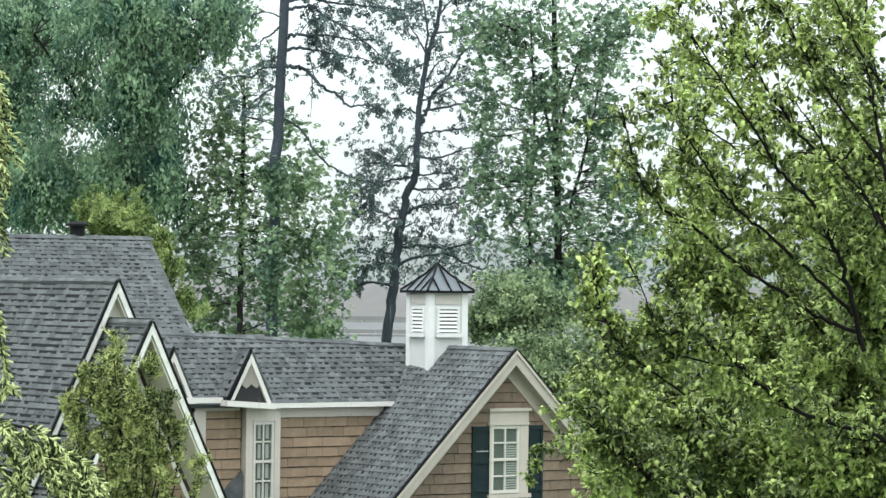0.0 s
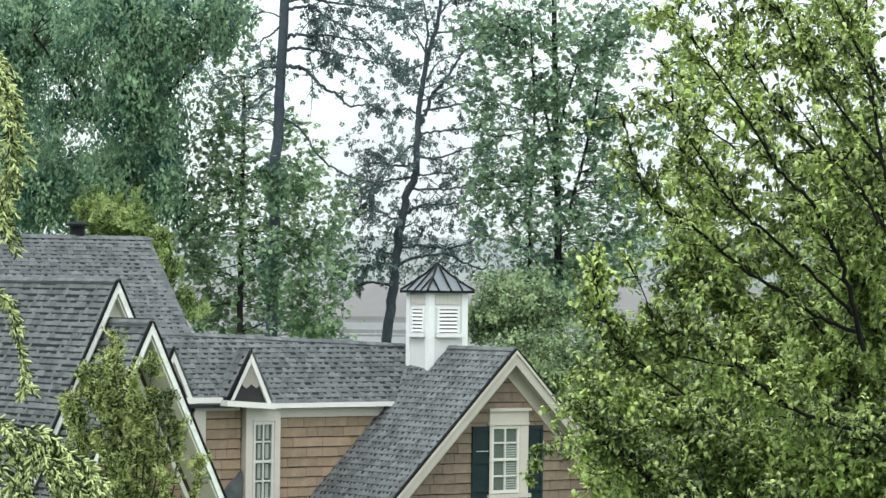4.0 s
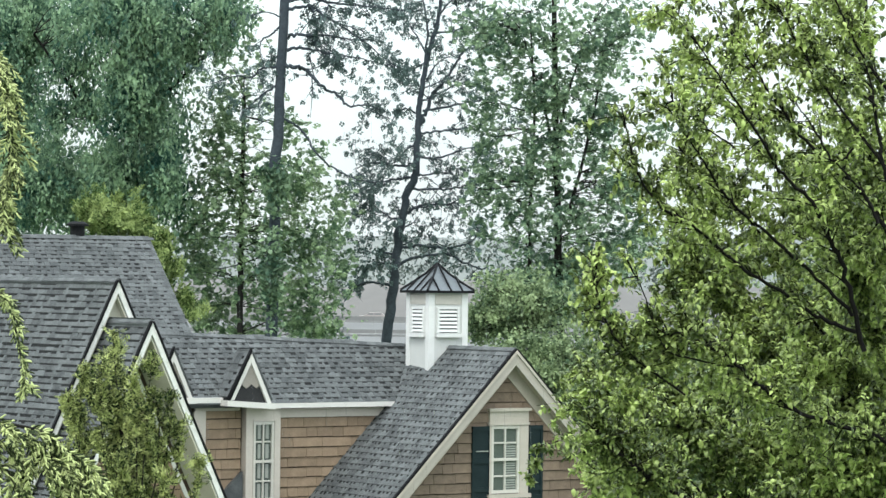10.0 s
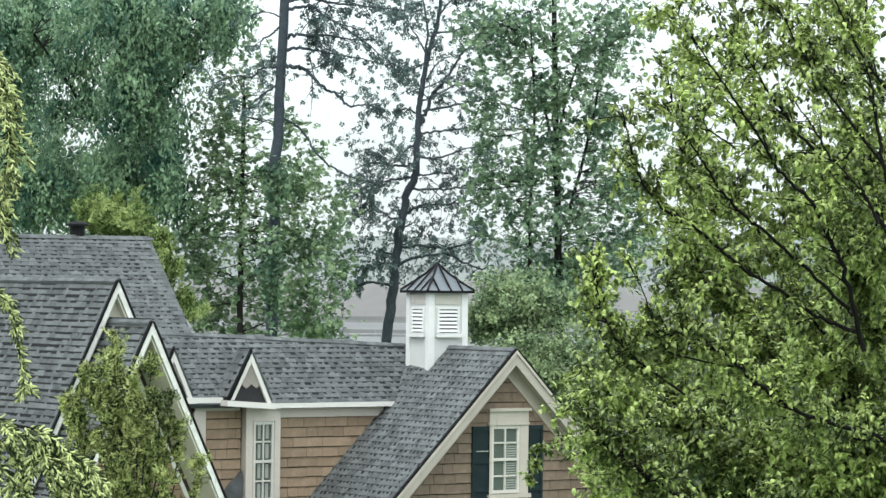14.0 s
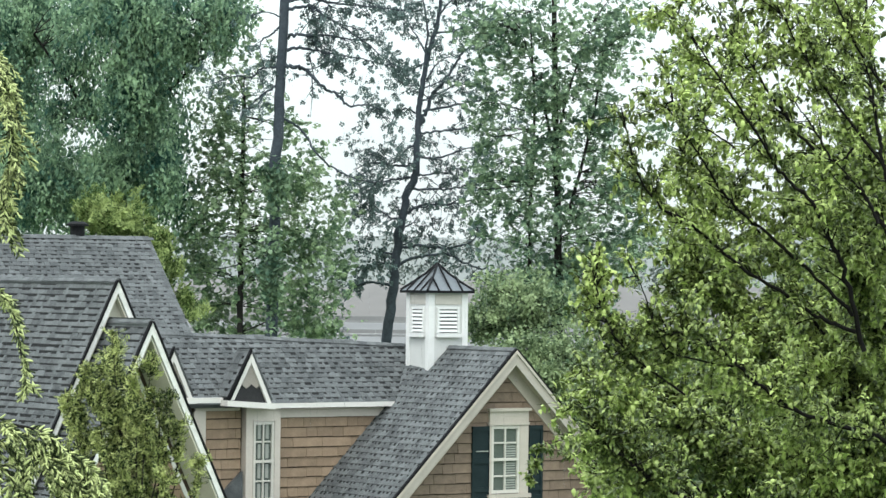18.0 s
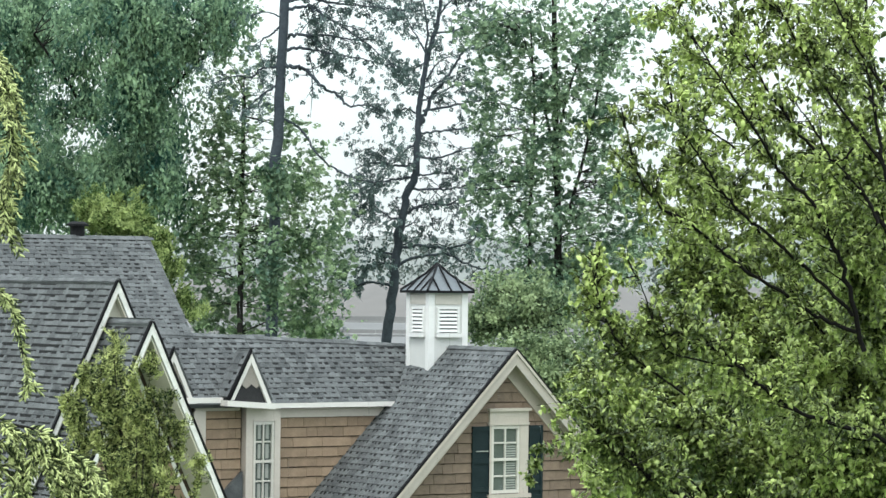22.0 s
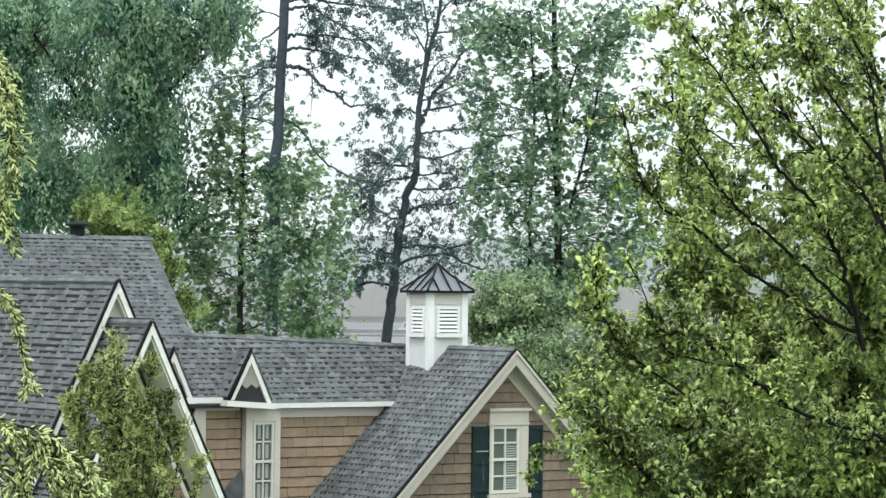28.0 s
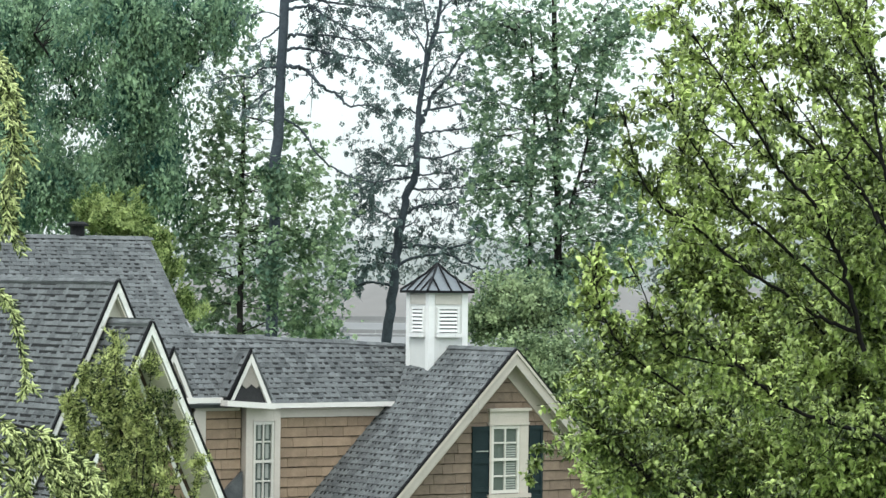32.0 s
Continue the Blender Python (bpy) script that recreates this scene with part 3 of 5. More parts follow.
# cupola on the front wing's ridge
CX, CY = 0.0, 2.13
S = 0.37
EAVE = 7.36
cup = Build().box((-S + 0.02, CY - S + 0.02, 5.9), (S - 0.02, CY + S - 0.02, EAVE)).part("cupola", M_BOARD, house, "white louvred cupola with a dark metal roof")
for sx in (-1, 1):
    for sy in (-1, 1):
        x, y = CX + sx * (S - 0.055), CY + sy * (S - 0.055)
        Build().box((x - 0.055, y - 0.055, 5.9), (x + 0.055, y + 0.055, EAVE)).part("corner_post", M_WHITE, cup)
for q in range(4):
    m = Matrix.Translation((CX, CY, 0)) @ Matrix.Rotation(q * math.pi / 2, 4, "Z")
    Build().box((-0.25, -S + 0.004, 7.14), (0.25, -S + 0.03, 7.30), m).part("frieze_panel", M_TAN, cup, "tan recessed frieze panel")
    Build().box((-0.21, -S - 0.01, 6.68), (-0.17, -S + 0.03, 7.10), m).box((0.17, -S - 0.01, 6.68), (0.21, -S + 0.03, 7.10), m).box((-0.17, -S - 0.01, 7.06), (0.17, -S + 0.03, 7.10), m).part("louver_frame", M_WHITE, cup)
    Build().box((-0.17, -S + 0.012, 6.68), (0.17, -S + 0.018, 7.06), m).part("louver_back", M_LOUVER, cup)
    for k in range(6):
        zz = 6.69 + 0.0625 * k
        Build().prism([m @ Vector((-0.17, -S - 0.008, zz)), m @ Vector((-0.17, -S + 0.014, zz + 0.035)), m @ Vector((-0.17, -S + 0.014, zz + 0.047)), m @ Vector((-0.17, -S - 0.008, zz + 0.012))],
                      m.to_3x3() @ Vector((0.34, 0, 0))).part("slat", M_WHITE, cup)
    Build().box((-0.235, -S - 0.06, 6.605), (0.235, -S + 0.01, 6.668), m).part("sill", M_WHITE, cup)
SPIN = Matrix.Translation((CX, CY, 0)) @ Matrix.Rotation(radians(-5.5), 4, "Z") @ Matrix.Translation((-CX, -CY, 0))
cup.matrix_basis = SPIN
R2 = 0.442
rf = Build()
prof = ((R2, 0.0), (R2 * 0.62, 0.145), (R2 * 0.30, 0.28), (0.0, 0.445))
tops = []
for r, h in prof[:-1]:
    tops += [(CX + a * r, CY + b * r, EAVE + h) for a, b in ((-1, -1), (1, -1), (1, 1), (-1, 1))]
rf.add(tops + [(CX, CY, EAVE + 0.445)], [(4 * j + i, 4 * j + (i + 1) % 4, 4 * j + 4 + (i + 1) % 4, 4 * j + 4 + i) for j in range(2) for i in range(4)] + [(8 + i, 8 + (i + 1) % 4, 12) for i in range(4)] + [(3, 2, 1, 0)])
roof_c = rf.part("cupola_roof", M_METAL, house, "dark blue-grey standing-seam pyramid roof")
roof_c.matrix_basis = SPIN
for q in range(4):
    m = Matrix.Translation((CX, CY, EAVE)) @ Matrix.Rotation(q * math.pi / 2, 4, "Z")
    Build().tube([m @ Vector((-r, -r, h + 0.012)) for r, h in prof], [0.021] * 4, 5).part("hip_seam", M_SEAM, roof_c)
    for x0 in (-0.5, 0.02, 0.5):
        xa = x0 * R2
        top = 1 - abs(x0) if abs(x0) > 0.1 else 0.95
        pts = [m @ Vector((xa, -R2 * (1 - s), 0.445 * s + 0.008)) for s in (0, top * 0.5, top)]
        Build().tube(pts, [0.016] * 3, 4).part("seam", M_SEAM, roof_c)
    Build().box((-R2, -R2 - 0.012, -0.035), (R2, -R2 + 0.012, 0.006), m).part("drip_edge", M_SEAM, roof_c)


# ------------------------------------------------------------------ trees
def leaf_shapes(kind):
    """Vertices and faces of one leaf or tuft, about one metre across, lying in x and y."""
    if kind == "leaf":
        return np.array([(0, -0.5, 0), (0.27, -0.2, 0.09), (0.24, 0.12, 0.07), (0, 0.55, -0.12), (-0.24, 0.12, 0.07), (-0.27, -0.2, 0.09)]), [(0, 1, 2), (0, 2, 3), (0, 3, 4), (0, 4, 5)]
    if kind == "round":
        return np.array([(0, -0.5, 0), (0.36, -0.22, 0.06), (0.34, 0.2, 0.05), (0, 0.5, -0.06), (-0.34, 0.2, 0.05), (-0.36, -0.22, 0.06)]), [(0, 1, 2), (0, 2, 3), (0, 3, 4), (0, 4, 5)]
    if kind == "maple":
        out = []
        for y, hw in ((-0.5, 0.06), (-0.18, 0.28), (0.22, 0.27), (0.62, 0.03)):
            out += [(-hw, y, -1.15 * y * y - 1.1 * hw * hw), (0, y + 0.04, 0.03 - 1.15 * y * y), (hw, y, -1.15 * y * y - 1.1 * hw * hw)]
        return np.array(out), [t for j in range(3) for k in (0, 1) for t in ((3 * j + k, 3 * j + k + 1, 3 * j + k + 4), (3 * j + k, 3 * j + k + 4, 3 * j + k + 3))]
    if kind == "sprig":
        r = random.Random(8)
        vs, fs = [], []
        for i in range(5):
            a = 1.257 * i + r.uniform(-0.4, 0.4)
            d, n = Vector((math.cos(a), math.sin(a), 0)), Vector((-math.sin(a), math.cos(a), 0))
            L, h = r.uniform(0.42, 0.6), r.uniform(-0.1, 0.12)
            k = len(vs)
            vs += [tuple(d * 0.04 + Vector((0, 0, h))), tuple(d * L * 0.5 + n * L * 0.5 + Vector((0, 0, h - 0.02))), tuple(d * L + Vector((0, 0, h - 0.3 * L))), tuple(d * L * 0.5 - n * L * 0.5 + Vector((0, 0, h - 0.02)))]
            fs += [(k, k + 1, k + 2), (k, k + 2, k + 3)]
        return np.array(vs), fs
    if kind == "needles":
        r = random.Random(3)
        vs, fs = [], []
        for i in range(16):
            a, b = r.uniform(0, 6.283), r.uniform(-0.7, 1.1)
            d = Vector((math.cos(a) * math.cos(b), math.sin(a) * math.cos(b), math.sin(b)))
            s = d.cross(Vector((0.2, 0.3, 1))).normalized() * 0.24
            k = len(vs)
            vs += [tuple(d * 0.05 - s), tuple(d * 0.42 + s), tuple(d * r.uniform(0.4, 0.62))]
            fs.append((k, k + 1, k + 2))
        return np.array(vs), fs
    vs, fs = [], []
    for i in range(5):
        y = -0.5 + 0.2 * i
        for sgn in (-1, 1):
            k = len(vs)
            ln = 0.34 * (1 - 0.12 * i)
            vs += [(0, y, 0), (sgn * ln * 0.6, y + 0.04, 0.03), (sgn * ln, y + 0.24, -0.05), (sgn * ln * 0.35, y + 0.2, 0.02)]
            fs += [(k, k + 1, k + 2), (k, k + 2, k + 3)]
    return np.array(vs), fs


def scatter(rs, centers, per, radius, size, kind, droop, squash=0.8, tumble=0.55):
    """Leaves round many centres, as vertex and face arrays."""
    base, faces = leaf_shapes(kind)
    n = len(centers) * per
    c = np.repeat(np.asarray(centers, float), per, axis=0)
    off = rs.normal(size=(n, 3)) * radius * np.repeat(rs.uniform(0.45, 1.35, size=(len(centers), 1)), per, axis=0)
    off[:, 2] *= squash
    pos = c + off
    tip = rs.normal(size=(n, 3)) * 0.8
    tip[:, 2] -= droop
    tip /= np.linalg.norm(tip, axis=1, keepdims=True) + 1e-9
    up = rs.normal(size=(n, 3)) * tumble
    up[:, 2] += 1.0
    up -= tip * np.sum(tip * up, axis=1, keepdims=True)
    up /= np.linalg.norm(up, axis=1, keepdims=True) + 1e-9
    side = np.cross(tip, up)
    s = size * rs.uniform(0.6, 1.35, size=(n, 1, 1))
    v = pos[:, None, :] + s * (base[None, :, 0:1] * side[:, None, :] + base[None, :, 1:2] * tip[:, None, :] + base[None, :, 2:3] * up[:, None, :])
    k = len(base)
    f = (np.asarray(faces)[None] + (np.arange(n) * k)[:, None, None]).reshape(-1, 3)
    return v.reshape(-1, 3), f


def leaf_mesh(name, v, f, mat):
    me = bpy.data.meshes.new(name)
    me.vertices.add(len(v))
    me.vertices.foreach_set("co", v.astype(np.float32).ravel())
    me.loops.add(len(f) * 3)
    me.loops.foreach_set("vertex_index", f.astype(np.int32).ravel())
    me.polygons.add(len(f))
    me.polygons.foreach_set("loop_start", np.arange(0, len(f) * 3, 3, dtype=np.int32))
    me.polygons.foreach_set("loop_total", np.full(len(f), 3, dtype=np.int32))
    me.materials.append(mat)
    me.update(calc_edges=True)
    return me


SWAYING = []


def crown(tree, limbs, blobs, kind, size, mat, bark, seed, per=22, radius=0.3, droop=0.5, twig=0.5, sway=0.0, squash=0.8, fill=1.0, core=0.6, wide=1.0):
    """Limbs with twigs and leaves. limbs: (points, base radius, tip radius); blobs: x, y, z, rx, ry, rz, clusters."""
    rs = np.random.RandomState(seed)
    origin = Vector(tree.location)
    lines = []
    for pts, r0, r1 in limbs:
        sp = spline(pts, 6)
        rad = [r0 + (r1 - r0) * i / (len(sp) - 1) for i in range(len(sp))]
        for i in range(1, len(sp) - 1):
            w = rad[i] * 0.15
            sp[i] = sp[i] + Vector(rs.normal(size=3)) * w
        lines.append(sp)
        Build().tube([p - origin for p in sp], rad, 8).part("limb" if lines[1:] else "trunk", bark, tree, smooth=True)
    nodes = np.array([tuple(p) for sp in lines for p in sp]) if lines else None
    for x, y, z, rx, ry, rz, cnt in blobs:
        cnt *= fill
        d = rs.normal(size=(int(cnt), 3))
        d /= np.linalg.norm(d, axis=1, keepdims=True)
        lump = np.array([[0.78 + 0.75 * noise.noise((q[0] * 2.3 + seed, q[1] * 2.3 + x, q[2] * 2.3 + z))] for q in d])
        c = np.array((x, y, z)) + d * lump * (rs.uniform(0.05, 1.0, size=(int(cnt), 1)) ** core * rs.uniform(0.8, 1.3, size=(int(cnt), 1))) * np.array((rx, ry, rz)) * wide
        pivot = np.array((x, y, z - rz))
        if nodes is not None:
            tw = Build()
            for q in c[rs.uniform(size=len(c)) < twig]:
                w = np.linalg.norm((nodes - q) * np.array((1, 0.5, 1.0)), axis=1) + np.where(nodes[:, 2] > q[2] + 0.2, 1.5, 0)
                a = nodes[int(np.argmin(w))]
                mid = (a + q) / 2 + rs.normal(size=3) * 0.12 * np.linalg.norm(q - a) + np.array((0, 0, 0.06 * np.linalg.norm(q - a)))
                sp = spline([a, mid, q], 3)
                ln = float(np.linalg.norm(q - a))
                if ln > 1.7:
                    continue
                r = 0.012 * (0.6 + 0.5 * ln)
                tw.tube([p - Vector(pivot) for p in sp], [r * (1 - 0.75 * i / (len(sp) - 1)) for i in range(len(sp))], 4)
            if tw.v:
                tob = tw.part("branchwork", bark, tree, kind="stuff")
                tob.location = Vector(pivot) - origin
                if sway:
                    SWAYING.append((tob, tuple(Vector(pivot) - origin), sway, seed + len(SWAYING) // 2))
        v, f = scatter(rs, c, per, radius, size, kind, droop, squash)
        ob = piece("crown", leaf_mesh("crown", v - pivot, f, mat), tree, kind="stuff", at=Vector(pivot) - origin)
        if sway:
            SWAYING.append((ob, tuple(Vector(pivot) - origin), sway, seed + (len(SWAYING) - 1) // 2))
    return tree


def leafy_limb(tree, pts, r0, r1, shoots, reach, seed, kind, size, mat, bark, gap=0.035, spread=0.6, first=0.1, loose=0.035, sway=0.3, lift=0.15, push=0.0, droop=0.9, per=1, tumble=0.55, twig=0.004):
    """A limb that carries side shoots with leaves all along them, one part that sways on its base."""
    rs = np.random.RandomState(seed)
    piv = Vector(pts[0])
    sp = spline(pts, 7)
    rad = [r0 + (r1 - r0) * i / (len(sp) - 1) for i in range(len(sp))]
    sp = [p + Vector(rs.normal(size=3)) * rad[i] * (0.5 if 0 < i < len(sp) - 1 else 0) for i, p in enumerate(sp)]
    limb = Build().tube([p - piv for p in sp], rad, 7).part("limb", bark, tree, smooth=True)
    limb.location = piv - Vector(tree.location)
    tw, centers = Build(), []

    def shoot(a, d, ln, r, depth):
        d = d.normalized()
        mid = a + d * ln * 0.5 + Vector(rs.normal(size=3)) * ln * 0.07
        end = a + d * ln + Vector((0, 0, -0.12 * ln)) + Vector(rs.normal(size=3)) * ln * 0.1
        line = spline([a, mid, end], 4)
        tw.tube([p - piv for p in line[::2]], [r * (1 - 0.75 * i / 4) for i in range(5)], 3)
        n = max(2, int(ln / gap))
        for i in range(n):
            t = 0.2 + 0.8 * (i + rs.uniform()) / n
            k = min(int(t * 8), 7)
            c = line[k].lerp(line[k + 1], min(t * 8 - k, 1.0))
            centers.append(tuple(c + Vector((0, 0, -0.3 * size))))
        if depth:
            for q in range(rs.randint(1, 4)):
                i = rs.randint(2, 8)
                shoot(line[i], d + Vector(rs.normal(size=3)) * 0.7, ln * rs.uniform(0.35, 0.6), r * 0.6, depth - 1)

    for i in range(shoots):
        t = first + (1 - first) * rs.uniform() ** 0.8
        k = min(int(t * (len(sp) - 1)), len(sp) - 2)
        d = (sp[k + 1] - sp[k]).normalized() * 0.75 + Vector(rs.normal(size=3)) * spread + Vector((0, push, lift))
        shoot(sp[k], d, reach * rs.uniform(0.45, 1.2), max(rad[k] * 0.5, twig), 1)
    tw.part("branchwork", bark, limb, kind="stuff")
    v, f = scatter(rs, centers, per, loose, size, kind, droop, tumble=tumble)
    piece("leaves", leaf_mesh("leaves", v - np.array(piv), f, mat), limb, kind="stuff")
    if sway:
        SWAYING.append((limb, tuple(limb.location), sway, seed))
    return limb


# dark oak behind the steep gables
oak = thing("oak_tree", (-10.5, 78, 0), "tall dense dark-green oak behind the house", "tree", group="oaks behind the house")
crown(oak, [(((-10.5, 81, 0), (-8.8, 81, 5), (-8, 81, 10.61), (-7.81, 81, 12.94), (-7.69, 81, 15.27)), 0.3, 0.1), ([(-7.96, 81, 11.05), (-6.76, 79, 12.39), (-5.43, 78, 13.46)], 0.08, 0.02), ([(-8.04, 81, 10.32), (-9.08, 79.5, 11.83), (-10.32, 79, 13.63)], 0.08, 0.03), ([(-9.08, 79.5, 11.83), (-8.45, 79, 11.95), (-8.11, 79, 12.52)], 0.03, 0.015)],
      [(-7.81, 78, 14, 2.1, 2.2, 1.26, 336), (-7.65, 78, 12.04, 1.09, 2.2, 1.4, 272), (-6.57, 78, 13.31, 0.59, 1.5, 0.7, 70), (-8.15, 79, 9.82, 1.98, 2.5, 1.56, 344), (-5.78, 78, 14.09, 0.84, 1.5, 0.56, 53), (-6.93, 78, 10.08, 0.48, 1.5, 1.12, 90), (-10.13, 79, 9.8, 1.27, 2, 1.56, 208), (-5.43, 78, 13.6, 0.5, 1, 0.7, 26), (-9.17, 79, 12.93, 0.85, 1, 0.5, 30), (-8.86, 79.5, 11.83, 0.71, 1, 0.43, 26), (-9.86, 79.5, 11.6, 0.57, 0.8, 0.64, 26), (-9.08, 79.5, 11.97, 0.43, 0.8, 0.57, 16), (-9.94, 79.5, 12.67, 0.57, 0.8, 0.36, 14), (-5.02, 78, 14.16, 0.42, 1, 0.42, 16)],
      "leaf", 0.11, M_LEAF_OAK, M_BARK, 11, per=38, radius=0.17, sway=0.08, droop=1.4, squash=1.7)
crown(oak, [], [(-8.86, 83, 9.79, 2.53, 1, 1.19, 130), (-7.71, 83, 13.37, 1.04, 1, 1.64, 80), (-11.12, 84, 14.16, 1.36, 1, 1.05, 70), (-11.4, 84, 11.9, 0.75, 1, 1.81, 50), (-7.68, 83, 11.14, 0.74, 1, 1.34, 50), (-6.58, 80, 12.74, 0.34, 1, 0.51, 3), (-6.5, 80, 11.74, 0.31, 1, 0.47, 3), (-6.6, 80, 10.85, 0.31, 1, 0.47, 4), (-6.55, 80, 9.87, 0.34, 1, 0.51, 5), (-6.65, 80, 9.08, 0.37, 1, 0.56, 6)], "leaf", 0.13, M_LEAF_OAK, M_BARK, 111, per=40, radius=0.4, droop=1.2)
oak2 = thing("oak_tree", (-15.5, 84, 0), "tall dark-green oak at the edge of the wood", "tree", group="oaks behind the house")
crown(oak2, [([(-15.5, 87, 0), (-14.2, 87, 5), (-11.62, 87, 10.03)], 0.3, 0.12)],
      [(-11.12, 84, 14.16, 1.66, 2.5, 1.36, 320), (-11.63, 84, 12.35, 1.2, 2, 1.66, 220), (-11.67, 84, 9.94, 1.66, 2.5, 1.66, 300)], "leaf", 0.11, M_LEAF_OAK, M_BARK, 12, per=38, radius=0.18, sway=0.06, droop=1.4, squash=1.7)

# bright young tree just behind the ridge
lime = thing("young_tree", (-7.6, 66, 0), "bright yellow-green young tree behind the ridge", "tree")
crown(lime, [([(-7.6, 66, 0), (-7.3, 66, 4), (-6.73, 66, 8.38)], 0.12, 0.04)],
      [(-6.74, 66, 8.67, 0.89, 1.2, 0.5, 130), (-7.39, 66, 8.96, 0.3, 0.8, 0.33, 36), (-6.02, 66, 8.15, 0.35, 1.2, 0.71, 66), (-5.88, 66, 8.25, 0.26, 1, 0.36, 14), (-5.66, 66, 7.7, 0.2, 1, 0.36, 9), (-5.4, 66, 7.15, 0.2, 1, 0.4, 8), (-5.2, 66, 6.75, 0.18, 1, 0.3, 5)], "spray", 0.24, M_LEAF_LIME, M_BARK, 13, per=9, radius=0.1, sway=0.1, droop=-1.1)

# slim leafy trees between the pines
slim = thing("sweetgum_tree", (-5.05, 79, 0), "slender leafy tree with a dark trunk", "tree")
crown(slim, [([(-5.03, 79, -0.47), (-5.07, 79, 6.17), (-5.05, 79, 9.15), (-5.03, 79, 12.12)], 0.10, 0.05)],
      [(-5.04, 79, 10.28, 0.99, 1.2, 1.13, 61), (-5.52, 79, 9.14, 0.85, 1.2, 1.13, 61), (-3.76, 79, 9.87, 0.85, 1.2, 0.99, 66), (-3.46, 79, 8.46, 1.06, 1.2, 1.06, 132), (-3.37, 79, 6.9, 0.99, 1.2, 0.99, 105), (-4.47, 79.4, 8.59, 0.85, 1, 1.14, 61), (-5.48, 79, 11.83, 0.51, 0.8, 0.71, 14), (-6.08, 80, 8.44, 0.5, 1, 1.86, 44), (-5.49, 80, 7.01, 1, 1, 1, 44), (-4.34, 80, 6.88, 0.72, 1, 1, 33), (-2.63, 80, 7.9, 0.43, 1, 1.43, 33), (-5.03, 78.7, 8.86, 0.2, 0.3, 2.68, 28), (-5.05, 79, 11.7, 0.85, 1, 0.99, 34), (-5.34, 80, 6.23, 0.86, 0.8, 0.37, 34), (-3.26, 80, 6.25, 0.86, 0.8, 0.34, 44), (-6.13, 80, 6.43, 0.32, 0.8, 0.43, 14), (-3.47, 79, 10.01, 0.57, 1, 0.42, 20), (-5.75, 79, 10.7, 0.42, 1, 0.85, 26), (-2.51, 80, 9.63, 0.43, 1, 0.86, 16), (-5.83, 80, 11.53, 0.72, 0.8, 0.86, 22), (-5.21, 80, 13.98, 0.86, 0.8, 0.72, 18), (-4.99, 80, 12.97, 0.72, 0.8, 0.72, 14), (-5.63, 80, 12.82, 0.72, 0.8, 0.65, 10), (-3.77, 79, 11.22, 0.64, 0.8, 0.57, 16), (-3.2, 79, 10.58, 0.71, 0.8, 0.50, 14), (-5.88, 80, 10.02, 0.65, 0.8, 0.72, 26), (-6.29, 80, 7.86, 0.57, 0.8, 0.72, 34), (-5.89, 80, 6.86, 0.72, 0.8, 0.65, 40), (-6.37, 80, 8.58, 0.50, 0.8, 0.57, 22), (-4.11, 80, 11.47, 0.43, 0.8, 0.86, 12)],
      "sprig", 0.15, M_LEAF_SLIM, M_BARK, 14, per=2, radius=0.07, twig=0.03, sway=0.08, droop=0.2, fill=3.3, core=0.36, wide=1.12)

